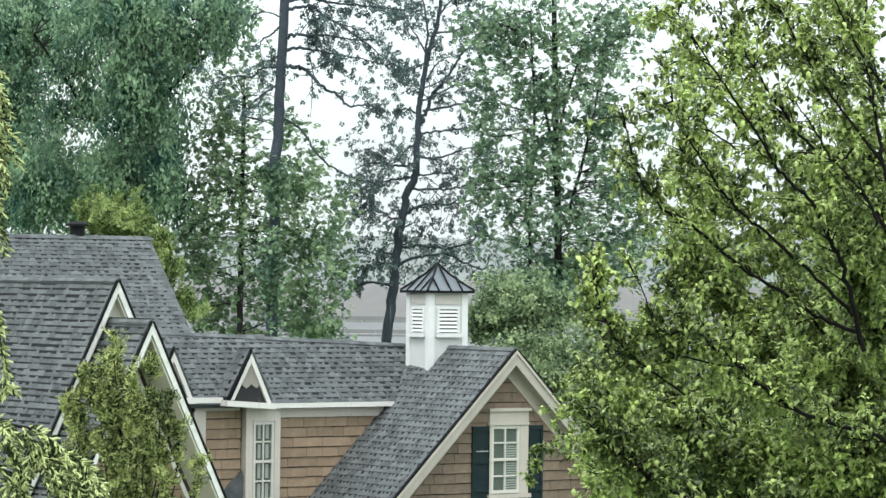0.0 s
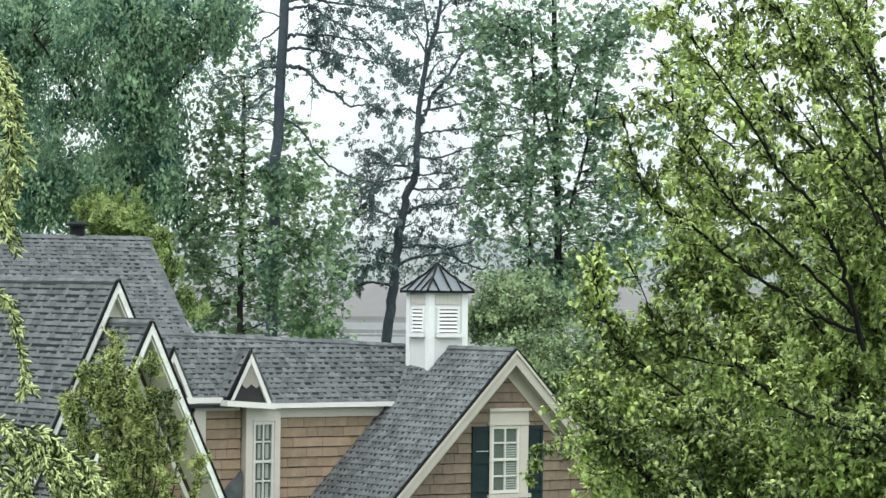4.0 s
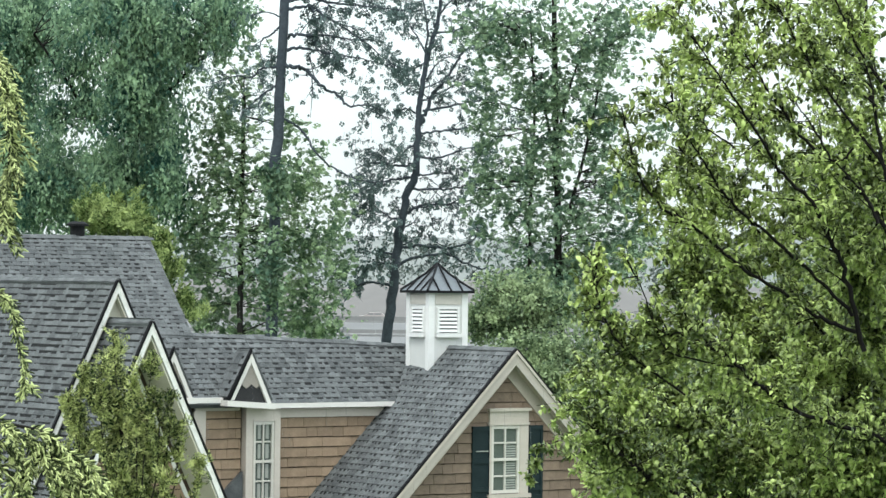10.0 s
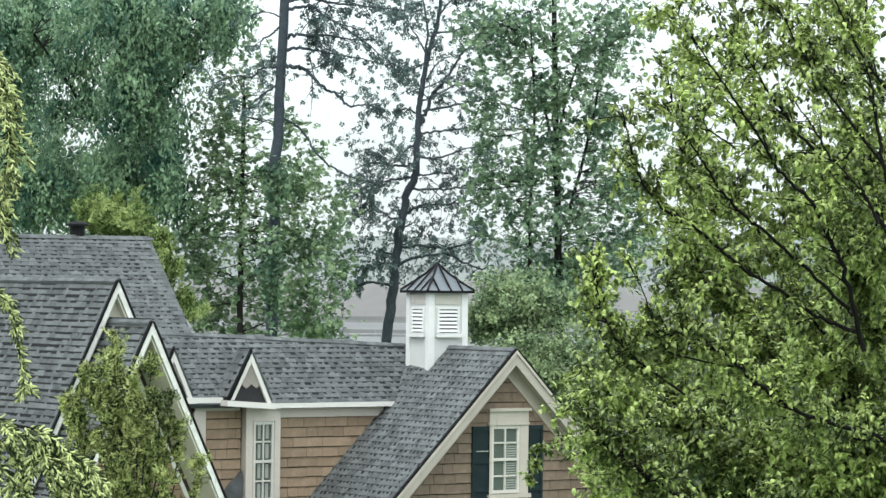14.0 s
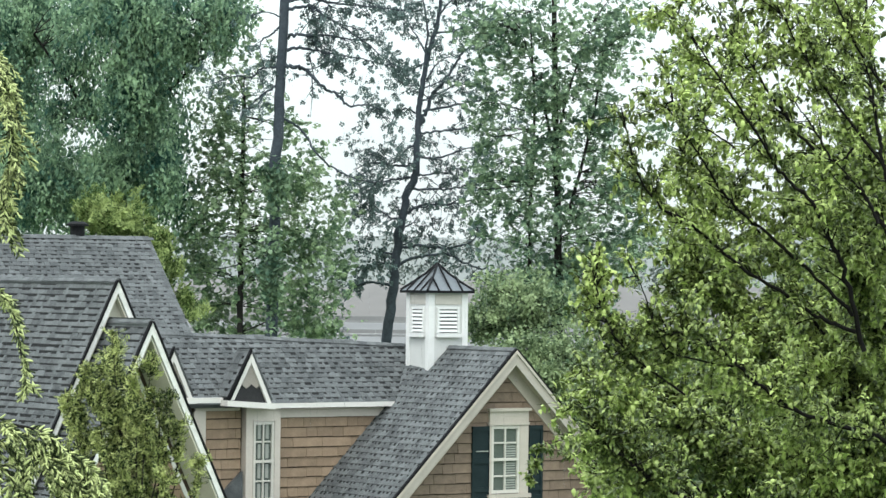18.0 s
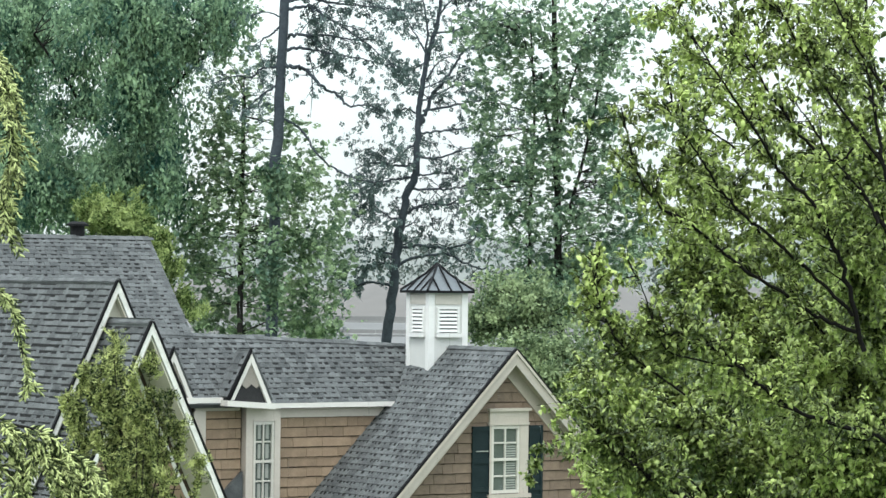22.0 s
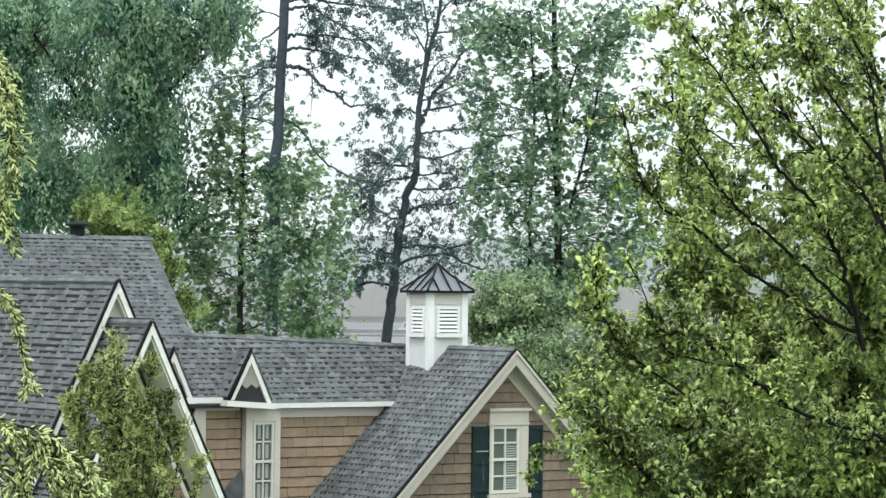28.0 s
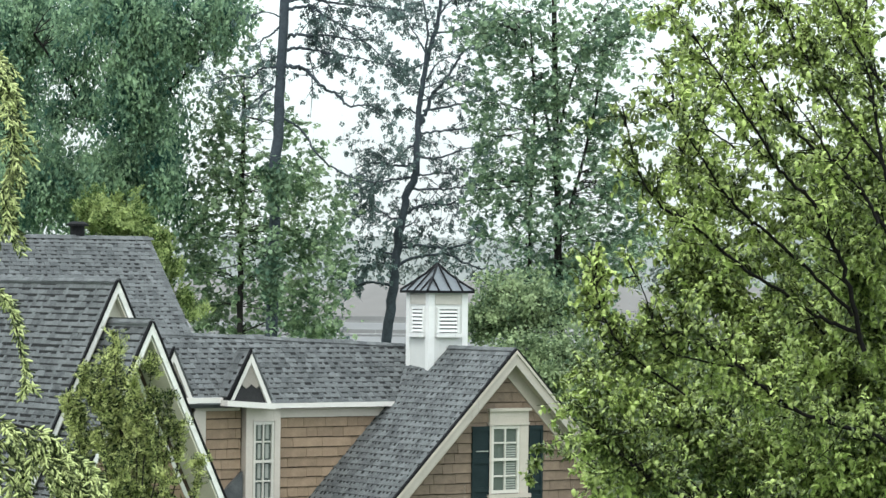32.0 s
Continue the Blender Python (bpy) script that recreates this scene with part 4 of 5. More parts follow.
# the two pines
pine = thing("pine_tree", (-4.2, 75, 0), "tall pine with a straight dark trunk and drooping limbs", "tree", group="pines behind the house")
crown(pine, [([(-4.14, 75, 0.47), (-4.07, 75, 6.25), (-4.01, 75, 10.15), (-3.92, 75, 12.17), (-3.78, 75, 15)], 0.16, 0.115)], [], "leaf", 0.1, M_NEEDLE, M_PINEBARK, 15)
PINE = (
    ([(-3.83, 75, 12.61), (-3.53, 75, 12.59), (-3.27, 75.25, 12.49), (-2.91, 74.88, 12.13), (-2.59, 75.12, 11.97), (-2.29, 74.75, 11.66), (-1.84, 75, 11.7), (-1.3, 75.25, 11.54)], 0.055, 0.014, 22),
    ([(-3.83, 75, 12.96), (-3.6, 75, 13.02), (-3.07, 75.25, 13.02), (-2.76, 74.88, 12.91), (-2.1, 75.12, 12.83)], 0.045, 0.014, 18),
    ([(-3.82, 75, 13.31), (-3.47, 75, 13.36), (-2.81, 75.25, 13.36), (-2.26, 74.88, 13.25), (-1.7, 75.12, 13.26)], 0.045, 0.012, 22),
    ([(-3.8, 75, 13.96), (-3.45, 75, 14.03), (-3.14, 75.25, 14.04), (-2.84, 74.88, 13.77), (-2.5, 75.12, 13.63), (-1.92, 74.75, 13.43)], 0.045, 0.012, 22),
    ([(-3.78, 75, 14.13), (-3.28, 75, 14.23), (-2.55, 75.25, 14.12), (-1.73, 74.88, 14.04), (-0.92, 75.12, 13.96)], 0.04, 0.012, 28),
    ([(-3.78, 75, 14.53), (-2.95, 75, 14.67), (-1.88, 75.25, 14.57), (-0.92, 74.88, 14.41)], 0.04, 0.012, 20),
    ([(-3.18, 75, 14.06), (-3.1, 75, 13.72), (-3.08, 75.25, 13.48)], 0.02, 0.008, 5),
    ([(-3.92, 75, 13.78), (-4.26, 75, 13.9), (-4.54, 75.25, 13.87)], 0.02, 0.008, 3),
    ([(-3.93, 75, 13.55), (-4.13, 75, 13.38), (-4.39, 75.25, 13.22), (-4.39, 74.88, 12.89), (-4.29, 75.12, 12.55)], 0.028, 0.008, 14),
    ([(-3.95, 75, 12.6), (-4.38, 75, 12.54), (-4.6, 75.25, 12.35), (-5, 74.88, 12.35), (-5.51, 75.12, 12.19)], 0.03, 0.01, 9),
    ([(-4, 75, 12.14), (-4.33, 75, 11.92), (-4.6, 75.25, 11.7), (-4.81, 74.88, 11.48)], 0.03, 0.01, 9),
    ([(-3.95, 75, 11.39), (-3.69, 75, 11.29), (-3.35, 75.25, 11.03), (-3, 74.88, 10.5), (-2.61, 75.12, 10.18), (-1.95, 74.75, 9.89), (-1.25, 75, 9.88)], 0.035, 0.012, 3),
    ([(-2.53, 75, 13.6), (-1.99, 75, 13.26), (-1.32, 75.25, 12.75), (-0.7, 74.88, 12.46)], 0.02, 0.008, 12),
    ([(-2.09, 75, 12.82), (-1.71, 75, 12.73), (-1.18, 75.25, 12.64)], 0.018, 0.007, 8))
for i, (pts, r0, r1, n) in enumerate(PINE):
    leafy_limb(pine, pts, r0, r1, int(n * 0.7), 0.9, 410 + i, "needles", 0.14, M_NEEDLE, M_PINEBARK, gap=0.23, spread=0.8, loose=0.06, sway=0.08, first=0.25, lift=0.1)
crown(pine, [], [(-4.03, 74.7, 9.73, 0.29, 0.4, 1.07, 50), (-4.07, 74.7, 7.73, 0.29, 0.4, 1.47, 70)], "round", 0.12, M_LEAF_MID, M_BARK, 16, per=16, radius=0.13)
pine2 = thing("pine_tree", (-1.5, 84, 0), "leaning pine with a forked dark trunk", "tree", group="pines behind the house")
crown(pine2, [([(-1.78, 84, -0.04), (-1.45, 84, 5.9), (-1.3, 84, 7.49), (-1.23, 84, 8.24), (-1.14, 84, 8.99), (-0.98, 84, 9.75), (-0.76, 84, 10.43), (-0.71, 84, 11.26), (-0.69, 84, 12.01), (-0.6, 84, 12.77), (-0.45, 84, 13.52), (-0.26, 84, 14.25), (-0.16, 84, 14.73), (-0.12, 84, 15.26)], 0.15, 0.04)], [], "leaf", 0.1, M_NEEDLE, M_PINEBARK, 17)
PINE2 = (
    ([(-0.68, 84, 11.68), (-0.46, 84, 12.17), (-0.32, 84.25, 12.56), (-0.02, 83.88, 12.84), (0.21, 84.12, 13.24), (0.49, 83.75, 13.63), (0.74, 84, 13.87)], 0.06, 0.02, 12),
    ([(-0.53, 84, 13.34), (-0.47, 84, 14.13), (-0.57, 84.25, 14.87), (-0.66, 83.88, 15.32)], 0.035, 0.014, 14),
    ([(-0.51, 84, 12.84), (-0.26, 84, 13.27), (-0.02, 84.25, 13.48), (0.28, 83.88, 13.57)], 0.025, 0.01, 8),
    ([(-0.53, 84, 12.68), (-0.26, 84, 12.79), (0.01, 84.25, 12.94)], 0.02, 0.01, 4),
    ([(-1.05, 84, 9.27), (-0.75, 84, 9.45), (-0.5, 84.25, 9.58), (0.11, 83.88, 9.58), (0.71, 84.12, 9.69), (1.65, 83.75, 9.84)], 0.05, 0.012, 20),
    ([(-1.11, 84, 9.18), (-1.35, 84, 9.19), (-1.7, 84.25, 9.37), (-2.1, 83.88, 9.4)], 0.035, 0.012, 30),
    ([(-1.09, 84, 8.96), (-0.82, 84, 9.06), (-0.66, 84.25, 9.25)], 0.025, 0.01, 5),
    ([(-1.21, 84, 8.42), (-0.94, 84, 8.54), (-0.56, 84.25, 8.67)], 0.03, 0.01, 8),
    ([(-1.2, 84, 8.39), (-0.63, 84, 8.46), (0.09, 84.25, 8.41), (0.69, 83.88, 8.56), (0.93, 84.12, 8.84), (0.83, 83.75, 9.1)], 0.045, 0.012, 18),
    ([(-1.25, 84, 7.97), (-0.66, 84, 8.16), (0.09, 84.25, 8.26), (0.73, 83.88, 7.96), (1.15, 84.12, 7.89), (1.23, 83.75, 8.26)], 0.045, 0.012, 20),
    ([(-1.22, 84, 8.21), (-1.53, 84, 8.28), (-1.81, 84.25, 8.24), (-2.17, 83.88, 8.38)], 0.03, 0.01, 10),
    ([(-1.23, 84, 7.94), (-1.49, 84, 8), (-1.84, 84.25, 7.93), (-2.16, 83.88, 7.81)], 0.03, 0.01, 20),
    ([(-1.3, 84, 7.37), (-1.56, 84, 7.45), (-1.94, 84.25, 7.48), (-2.19, 83.88, 7.42), (-2.46, 84.12, 7.25), (-2.66, 83.75, 7.07)], 0.045, 0.012, 12),
    ([(-0.71, 84, 11.44), (-0.09, 84, 11.54), (0.51, 84.25, 11.62), (0.99, 83.88, 11.69), (1.38, 84.12, 11.66)], 0.035, 0.01, 12),
    ([(-0.58, 84, 12.07), (0.05, 84, 12.17), (0.68, 84.25, 12.34), (1.4, 83.88, 12.36), (1.74, 84.12, 12.1)], 0.035, 0.01, 14),
    ([(-0.71, 84, 10.32), (-0.23, 84, 10.4), (0.25, 84.25, 10.4)], 0.03, 0.01, 14),
    ([(-0.71, 84, 11.14), (-0.96, 84, 11.08), (-1.22, 84.25, 10.75), (-1.47, 83.88, 10.63)], 0.03, 0.01, 18),
    ([(-0.72, 84, 10.63), (-1.29, 84, 10.59), (-1.9, 84.25, 10.68), (-2.41, 83.88, 10.48)], 0.04, 0.012, 28),
    ([(-0.79, 84, 10.29), (-1.28, 84, 10.23), (-1.97, 84.25, 10.05), (-2.36, 83.88, 9.79)], 0.04, 0.012, 26),
    ([(-0.7, 84, 11.94), (-1.03, 84, 12.13), (-1.31, 84.25, 11.94), (-1.45, 83.88, 11.62)], 0.025, 0.01, 14),
    ([(-0.62, 84, 12.74), (-0.98, 84, 12.73), (-1.35, 84.25, 12.93)], 0.022, 0.009, 9),
    ([(-0.5, 84, 13.4), (-0.77, 84, 13.22), (-1.32, 84.25, 13.14)], 0.022, 0.009, 9),
    ([(-0.67, 84, 12.31), (-0.25, 84, 12.47), (0.35, 84.25, 12.79), (0.95, 83.88, 12.78)], 0.03, 0.01, 16),
    ([(-0.72, 84, 10.81), (-0.09, 84, 10.84), (0.67, 84.25, 11.1), (1.27, 83.88, 11)], 0.035, 0.01, 22),
    ([(-0.86, 84, 9.98), (-0.23, 84, 9.97), (0.53, 84.25, 10.07), (1.27, 83.88, 10.34), (1.58, 84.12, 10.26)], 0.035, 0.01, 20),
    ([(-0.3, 84, 14.13), (0.18, 84, 14.21), (0.78, 84.25, 14.39)], 0.03, 0.01, 16),
    ([(-0.2, 84, 14.58), (0.17, 84, 15.04), (0.62, 84.25, 15.22)], 0.03, 0.01, 16),
    ([(-0.45, 84, 13.52), (-0.8, 84, 14.12), (-1.11, 84.25, 14.67)], 0.03, 0.01, 14))
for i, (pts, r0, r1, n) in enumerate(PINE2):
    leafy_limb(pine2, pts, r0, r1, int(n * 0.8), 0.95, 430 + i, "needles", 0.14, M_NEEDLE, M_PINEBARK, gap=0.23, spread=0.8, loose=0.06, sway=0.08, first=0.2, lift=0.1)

# misty line of trees on the hill beyond the highway
far_rs = np.random.RandomState(9)
fx = far_rs.uniform(-130, 130, size=900)
fz = np.array([far_rs.uniform(5, 17 + 4 * noise.noise((x * 0.06, 1, 0)) + 3 * noise.noise((x * 0.23, 5, 0))) for x in fx])
fv, ff = scatter(far_rs, np.stack([fx, 700 + far_rs.uniform(-8, 8, size=900), fz], 1), 12, 1.1, 0.9, "leaf", 0.3)
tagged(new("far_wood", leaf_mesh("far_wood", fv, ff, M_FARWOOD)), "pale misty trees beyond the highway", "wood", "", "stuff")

# leafy column trees behind the cupola
poplar = thing("poplar_tree", (2.8, 78, 0), "tall leafy tree with ivy-clad trunk", "tree")
crown(poplar, [([(3.1, 78, -0.01), (2.9, 78, 6.69), (2.78, 78, 10.33), (2.67, 78, 15.09)], 0.13, 0.06), ([(2.15, 78, 4.73), (2.15, 78, 8.92), (2.22, 78, 11.72), (2.09, 78, 14.24)], 0.06, 0.02), ([(3.08, 78, 9.21), (3.49, 78, 10.75), (3.75, 78, 12.02), (3.92, 78, 13.28)], 0.05, 0.012), ([(2.86, 78, 10.33), (2.42, 78, 12), (1.92, 78, 13.68)], 0.04, 0.012), ([(2.78, 78, 11.03), (3.12, 78, 12.43), (3.66, 78, 13.98)], 0.04, 0.012)],
      [(2.41, 78, 13.82, 1.26, 1.5, 0.98, 75), (1.3, 79, 13.75, 0.99, 1, 1.13, 40), (3.42, 78.5, 12.32, 0.99, 1, 2.39, 80), (1.43, 78, 13.25, 0.7, 1.2, 1.4, 72), (2.42, 78, 12.14, 1.05, 1.5, 0.98, 98), (2.51, 78, 10.6, 1.12, 1.5, 1.12, 95), (3.15, 78, 9.07, 1.4, 1.5, 0.98, 115), (1.82, 78, 9.2, 0.7, 1.2, 1.54, 55), (2.61, 78, 7.67, 1.54, 1.5, 0.98, 150), (3.81, 78, 13.28, 0.84, 1.4, 1.26, 80), (3.9, 78, 11.32, 0.7, 1.2, 1.26, 70), (4.26, 78, 9.78, 0.7, 1.2, 0.7, 56), (4.56, 79, 14.07, 0.85, 1.2, 0.85, 42), (5.85, 79, 12.24, 1.27, 1.2, 2.12, 50), (1.06, 79, 10.34, 0.57, 1, 2.69, 63), (4.28, 78, 8.24, 1.26, 1.4, 0.98, 114), (4.89, 79, 8.97, 0.85, 1.2, 0.99, 50), (2.72, 77.6, 11.29, 0.22, 0.3, 3.2, 45), (2.13, 77.7, 9.89, 0.2, 0.3, 3.2, 30), (0.97, 79, 11.76, 0.64, 1, 1.27, 30), (0.74, 79, 13.74, 0.85, 1, 0.85, 34), (1.2, 79, 9.92, 0.64, 1, 0.85, 30), (3.87, 79, 11.79, 0.57, 1, 1.13, 20), (4.4, 78, 9.92, 0.84, 1, 0.56, 34), (4.28, 79, 13.78, 0.99, 1, 0.78, 26), (5.3, 79, 11.38, 0.64, 1, 0.85, 14), (3, 77, 6.91, 1.79, 1.4, 0.83, 95)],
      "sprig", 0.15, M_LEAF_MID, M_BARK, 18, twig=0.08, per=2, radius=0.07, sway=0.07, droop=0.2, fill=3.0, core=0.4, wide=1.08)
thicket = thing("thicket", (2.6, 66, 0), "blue-green thicket of shrubs behind the roof", "shrub", kind="stuff")
crown(thicket, [([(2.15, 66, 1.61), (2.05, 66, 5.16), (1.98, 66, 6.81)], 0.1, 0.04)],
      [(1.74, 66, 7.04, 1.18, 1.4, 0.83, 260), (2.04, 64, 5.69, 1.26, 1.4, 1.03, 330), (3.15, 63, 4.82, 1.24, 1.4, 1.24, 330), (0.93, 67, 6.55, 0.48, 1, 0.6, 60), (4.36, 66, 5.42, 1.42, 1.4, 1.3, 300), (0.9, 67, 6.79, 0.42, 1, 0.48, 60), (2.62, 64, 5.92, 0.80, 1, 0.69, 150), (5.29, 66, 7.32, 0.71, 1, 0.47, 110), (3.43, 62, 5.31, 1.00, 1, 0.67, 200), (4.84, 60, 4, 0.75, 1, 0.54, 160), (7.2, 60, 4.67, 0.86, 1, 0.86, 200), (6.49, 66, 5.2, 2.37, 1.4, 2.13, 500), (8.5, 68, 7.1, 1.71, 1.4, 1.83, 380)],
      "round", 0.076, M_LEAF_THICKET, M_BARK, 19, per=29, radius=0.14, sway=0.08, droop=0.5)

# maple beside the viewpoint
maple = thing("maple_tree", (3.75, 25, 0), "large yellow-green maple with dark wet branches", "tree")
Build().tube([p - Vector((3.75, 25, 0)) for p in spline([(3.75, 25, 0), (3.8, 25.1, 3), (3.64, 25.2, 5.73), (3.46, 25.2, 6.39), (3.38, 25.2, 6.99), (3.27, 25.2, 7.4), (3.2, 25.2, 7.63)], 6)], [0.06 * (1 - i / 36) ** 2.4 + 0.011 * (1 - (i / 36) ** 6) + 0.002 for i in range(37)], 10).part("trunk", M_BARK_WET, maple, smooth=True)
Build().tube([p - Vector((3.75, 25, 0)) for p in spline([(3.61, 25, 5.75), (3.75, 25.3, 6.86), (3.55, 25.3, 8.44), (3.42, 25.3, 9.03), (3.36, 25.3, 10.17)], 6)], [0.035 - 0.001 * i for i in range(25)], 8).part("limb", M_BARK_WET, maple, smooth=True)
MAPLE = (
    ([(3.28, 25, 7.14), (3, 25, 7.25), (2.72, 24.9, 7.43), (2.38, 24.7, 7.62), (1.99, 24.5, 7.92), (1.69, 24.4, 8.1), (1.49, 24.3, 8.38), (1.36, 24.2, 8.86)], 0.022, 0.007, 60, 0.34),
    ([(3.25, 25, 7.27), (2.89, 24.8, 7.62), (2.41, 24.6, 8), (2.18, 24.5, 8.21), (2.04, 24.4, 8.41), (1.86, 24.3, 8.67), (1.74, 24.3, 8.96)], 0.019, 0.006, 40, 0.34),
    ([(3.35, 25, 6.99), (3.17, 24.9, 7.63), (3.04, 24.8, 7.87), (2.93, 24.8, 8.12), (2.65, 24.7, 8.38), (2.5, 24.6, 8.6), (2.28, 24.5, 8.91), (2.1, 24.5, 9.17), (1.92, 24.5, 9.45)], 0.026, 0.006, 52, 0.36),
    ([(3.66, 25, 7.45), (3.5, 25, 7.97), (3.2, 25, 8.38), (2.89, 24.9, 8.62), (2.67, 24.9, 8.89), (2.45, 24.9, 9.22), (2.24, 24.9, 9.53)], 0.026, 0.006, 70, 0.38),
    ([(3.63, 25, 5.97), (3.51, 24.9, 6.29), (2.88, 24.7, 6.48), (2.51, 24.6, 6.7), (2.23, 24.5, 6.94), (1.96, 24.4, 7.08), (1.73, 24.3, 7.13)], 0.022, 0.006, 80, 0.36),
    ([(3.63, 25, 5.61), (2.74, 24.6, 5.68), (1.9, 24.4, 5.85), (1.58, 24.3, 6.04), (1.43, 24.2, 6.15), (1.16, 24.1, 6.39)], 0.024, 0.006, 90, 0.34),
    ([(2.27, 24.5, 6.87), (1.78, 24.3, 6.97), (1.64, 24.3, 7.18), (1.54, 24.3, 7.46), (1.42, 24.2, 7.69)], 0.009, 0.003, 12, 0.2),
    ([(3.88, 25, 7.85), (3.49, 25, 8.46), (3.15, 25, 8.9), (2.88, 25, 9.28), (2.63, 25, 9.73)], 0.02, 0.006, 60, 0.34),
    ([(3.87, 25, 8.57), (3.53, 25, 9.04), (3.26, 25, 9.42), (3.03, 25, 9.91)], 0.018, 0.006, 46, 0.34),
    ([(1.88, 24.3, 6.65), (1.52, 24.3, 6.91), (1.31, 24.2, 7.12), (1.18, 24.2, 7.47), (1.2, 24.2, 7.73)], 0.010, 0.004, 44, 0.22),
    ([(3.47, 25.2, 6.39), (2.93, 25.6, 6.84), (2.5, 26, 7.25), (2.29, 26.2, 7.52), (2.1, 26.3, 7.76)], 0.02, 0.006, 70, 0.42),
    ([(3.52, 25.2, 6.09), (2.96, 25.8, 6.14), (2.2, 26.2, 6.4), (1.6, 26.4, 6.62), (1.32, 26.5, 6.61)], 0.02, 0.006, 90, 0.42),
    ([(3.6, 25.2, 7.09), (3.59, 25.8, 8.23), (3.33, 26, 9.03), (3.11, 26.2, 9.6), (3.01, 26.2, 10.16)], 0.014, 0.005, 22, 0.42),
    ([(3.47, 25.2, 6.39), (3.37, 25.8, 6.89), (3.02, 26, 7.25), (2.68, 26.4, 7.91), (2.26, 26.6, 8.33), (1.98, 26.6, 8.67)], 0.02, 0.006, 60, 0.42),
    ([(3.73, 25.4, 5.72), (3.6, 25.8, 6.66), (3.62, 26, 7.44), (3.36, 26.2, 7.91), (2.9, 26.3, 8.24)], 0.02, 0.006, 80, 0.42),
    ([(3.66, 24.9, 5.62), (3.16, 24.5, 6), (2.61, 24.3, 6.09), (2.17, 24.2, 6.22), (1.72, 24.1, 6.48)], 0.02, 0.006, 80, 0.36),
    ([(3.73, 25.1, 5.74), (3.46, 25.4, 6.17), (3.21, 25.6, 6.52), (2.86, 25.8, 6.88), (2.54, 25.9, 7.06)], 0.02, 0.006, 70, 0.40),
    ([(3.7, 25.3, 7.9), (3.46, 25.6, 8.45), (3.21, 25.8, 9.11), (2.85, 26, 9.68)], 0.016, 0.005, 18, 0.42),
    ([(3.7, 25.3, 7.54), (3.56, 25, 8.66), (3.3, 24.8, 9.23), (3.15, 24.7, 9.75), (3.1, 24.7, 10.1)], 0.016, 0.005, 18, 0.40),
    ([(3.25, 25.3, 7.9), (2.75, 25.8, 8.45), (2.4, 26, 8.83), (2.03, 26.2, 9.59), (1.89, 26.2, 9.82)], 0.018, 0.006, 26, 0.40),
    ([(3.85, 25, 6.64), (3.51, 24.6, 7.27), (3.26, 24.4, 7.8), (3.03, 24.3, 8.19)], 0.02, 0.006, 60, 0.38),
    ([(3.85, 25, 5.75), (3.42, 24.5, 6.39), (3.13, 24.3, 6.66), (2.85, 24.2, 6.92)], 0.02, 0.006, 60, 0.38),
    ([(3.81, 24.2, 6.41), (3.45, 23.8, 7.02), (3.24, 23.6, 7.45), (3.02, 23.5, 7.78)], 0.016, 0.005, 60, 0.36),
    ([(3.81, 24.2, 7.11), (3.48, 23.8, 7.79), (3.24, 23.6, 8.25), (3.05, 23.5, 8.63)], 0.016, 0.005, 55, 0.36),
    ([(3.82, 24.2, 5.59), (3.41, 23.8, 6.04), (3.13, 23.6, 6.31), (2.82, 23.5, 6.43)], 0.016, 0.005, 60, 0.36),
    ([(3.75, 24.9, 5.53), (3.44, 24.6, 5.77), (2.94, 24.5, 5.86), (2.28, 24.4, 5.84), (1.61, 24.3, 5.91), (1.3, 24.2, 5.97)], 0.02, 0.006, 80, 0.34),
    ([(3.33, 23.6, 8.19), (3.28, 23.6, 8.51), (3.23, 23.6, 8.78), (3.20, 23.6, 9.00), (3.14, 23.6, 9.19)], 0.02, 0.006, 8, 0.25),
    ([(3.04, 23.4, 8.53), (2.96, 23.4, 8.44), (2.84, 23.4, 8.45), (2.72, 23.4, 8.49), (2.60, 23.4, 8.49)], 0.012, 0.003, 8, 0.22),
    ([(3.23, 23.5, 8.84), (3.09, 23.5, 8.96), (2.96, 23.5, 9.05), (2.88, 23.5, 9.13)], 0.012, 0.003, 8, 0.22),
    ([(2.87, 23.4, 8.45), (2.74, 23.4, 8.68), (2.65, 23.4, 8.80), (2.57, 23.4, 8.91)], 0.012, 0.003, 8, 0.22),
    ([(3.23, 23.4, 7.97), (3.13, 23.4, 8.18), (3.00, 23.4, 8.32), (2.89, 23.4, 8.45)], 0.016, 0.005, 8, 0.25),
    ([(2.16, 23.4, 8.52), (2.05, 23.4, 8.60), (1.95, 23.4, 8.67), (1.89, 23.4, 8.80)], 0.01, 0.003, 6, 0.2),
    ([(1.2, 24, 6.07), (0.97, 24, 6.22), (0.78, 24, 6.28), (0.71, 24, 6.15), (0.69, 24, 6)], 0.005, 0.002, 4, 0.04),
)
for i, (pts, r0, r1, n, reach) in enumerate(MAPLE):
    front = i < 10 or 6 <= n <= 8
    thin = 0.6 if sum(p[2] for p in pts) / len(pts) > 7.7 else 1.0
    pts = [Vector(EYE) + (Vector(p) - Vector(EYE)) * (0.93 if front else 1.03) for p in pts]
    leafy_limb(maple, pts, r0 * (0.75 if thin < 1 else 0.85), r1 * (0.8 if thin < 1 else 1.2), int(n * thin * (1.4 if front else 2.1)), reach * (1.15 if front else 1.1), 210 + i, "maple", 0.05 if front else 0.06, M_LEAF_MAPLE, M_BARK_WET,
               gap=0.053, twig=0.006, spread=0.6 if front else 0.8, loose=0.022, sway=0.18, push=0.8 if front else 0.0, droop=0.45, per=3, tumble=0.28)

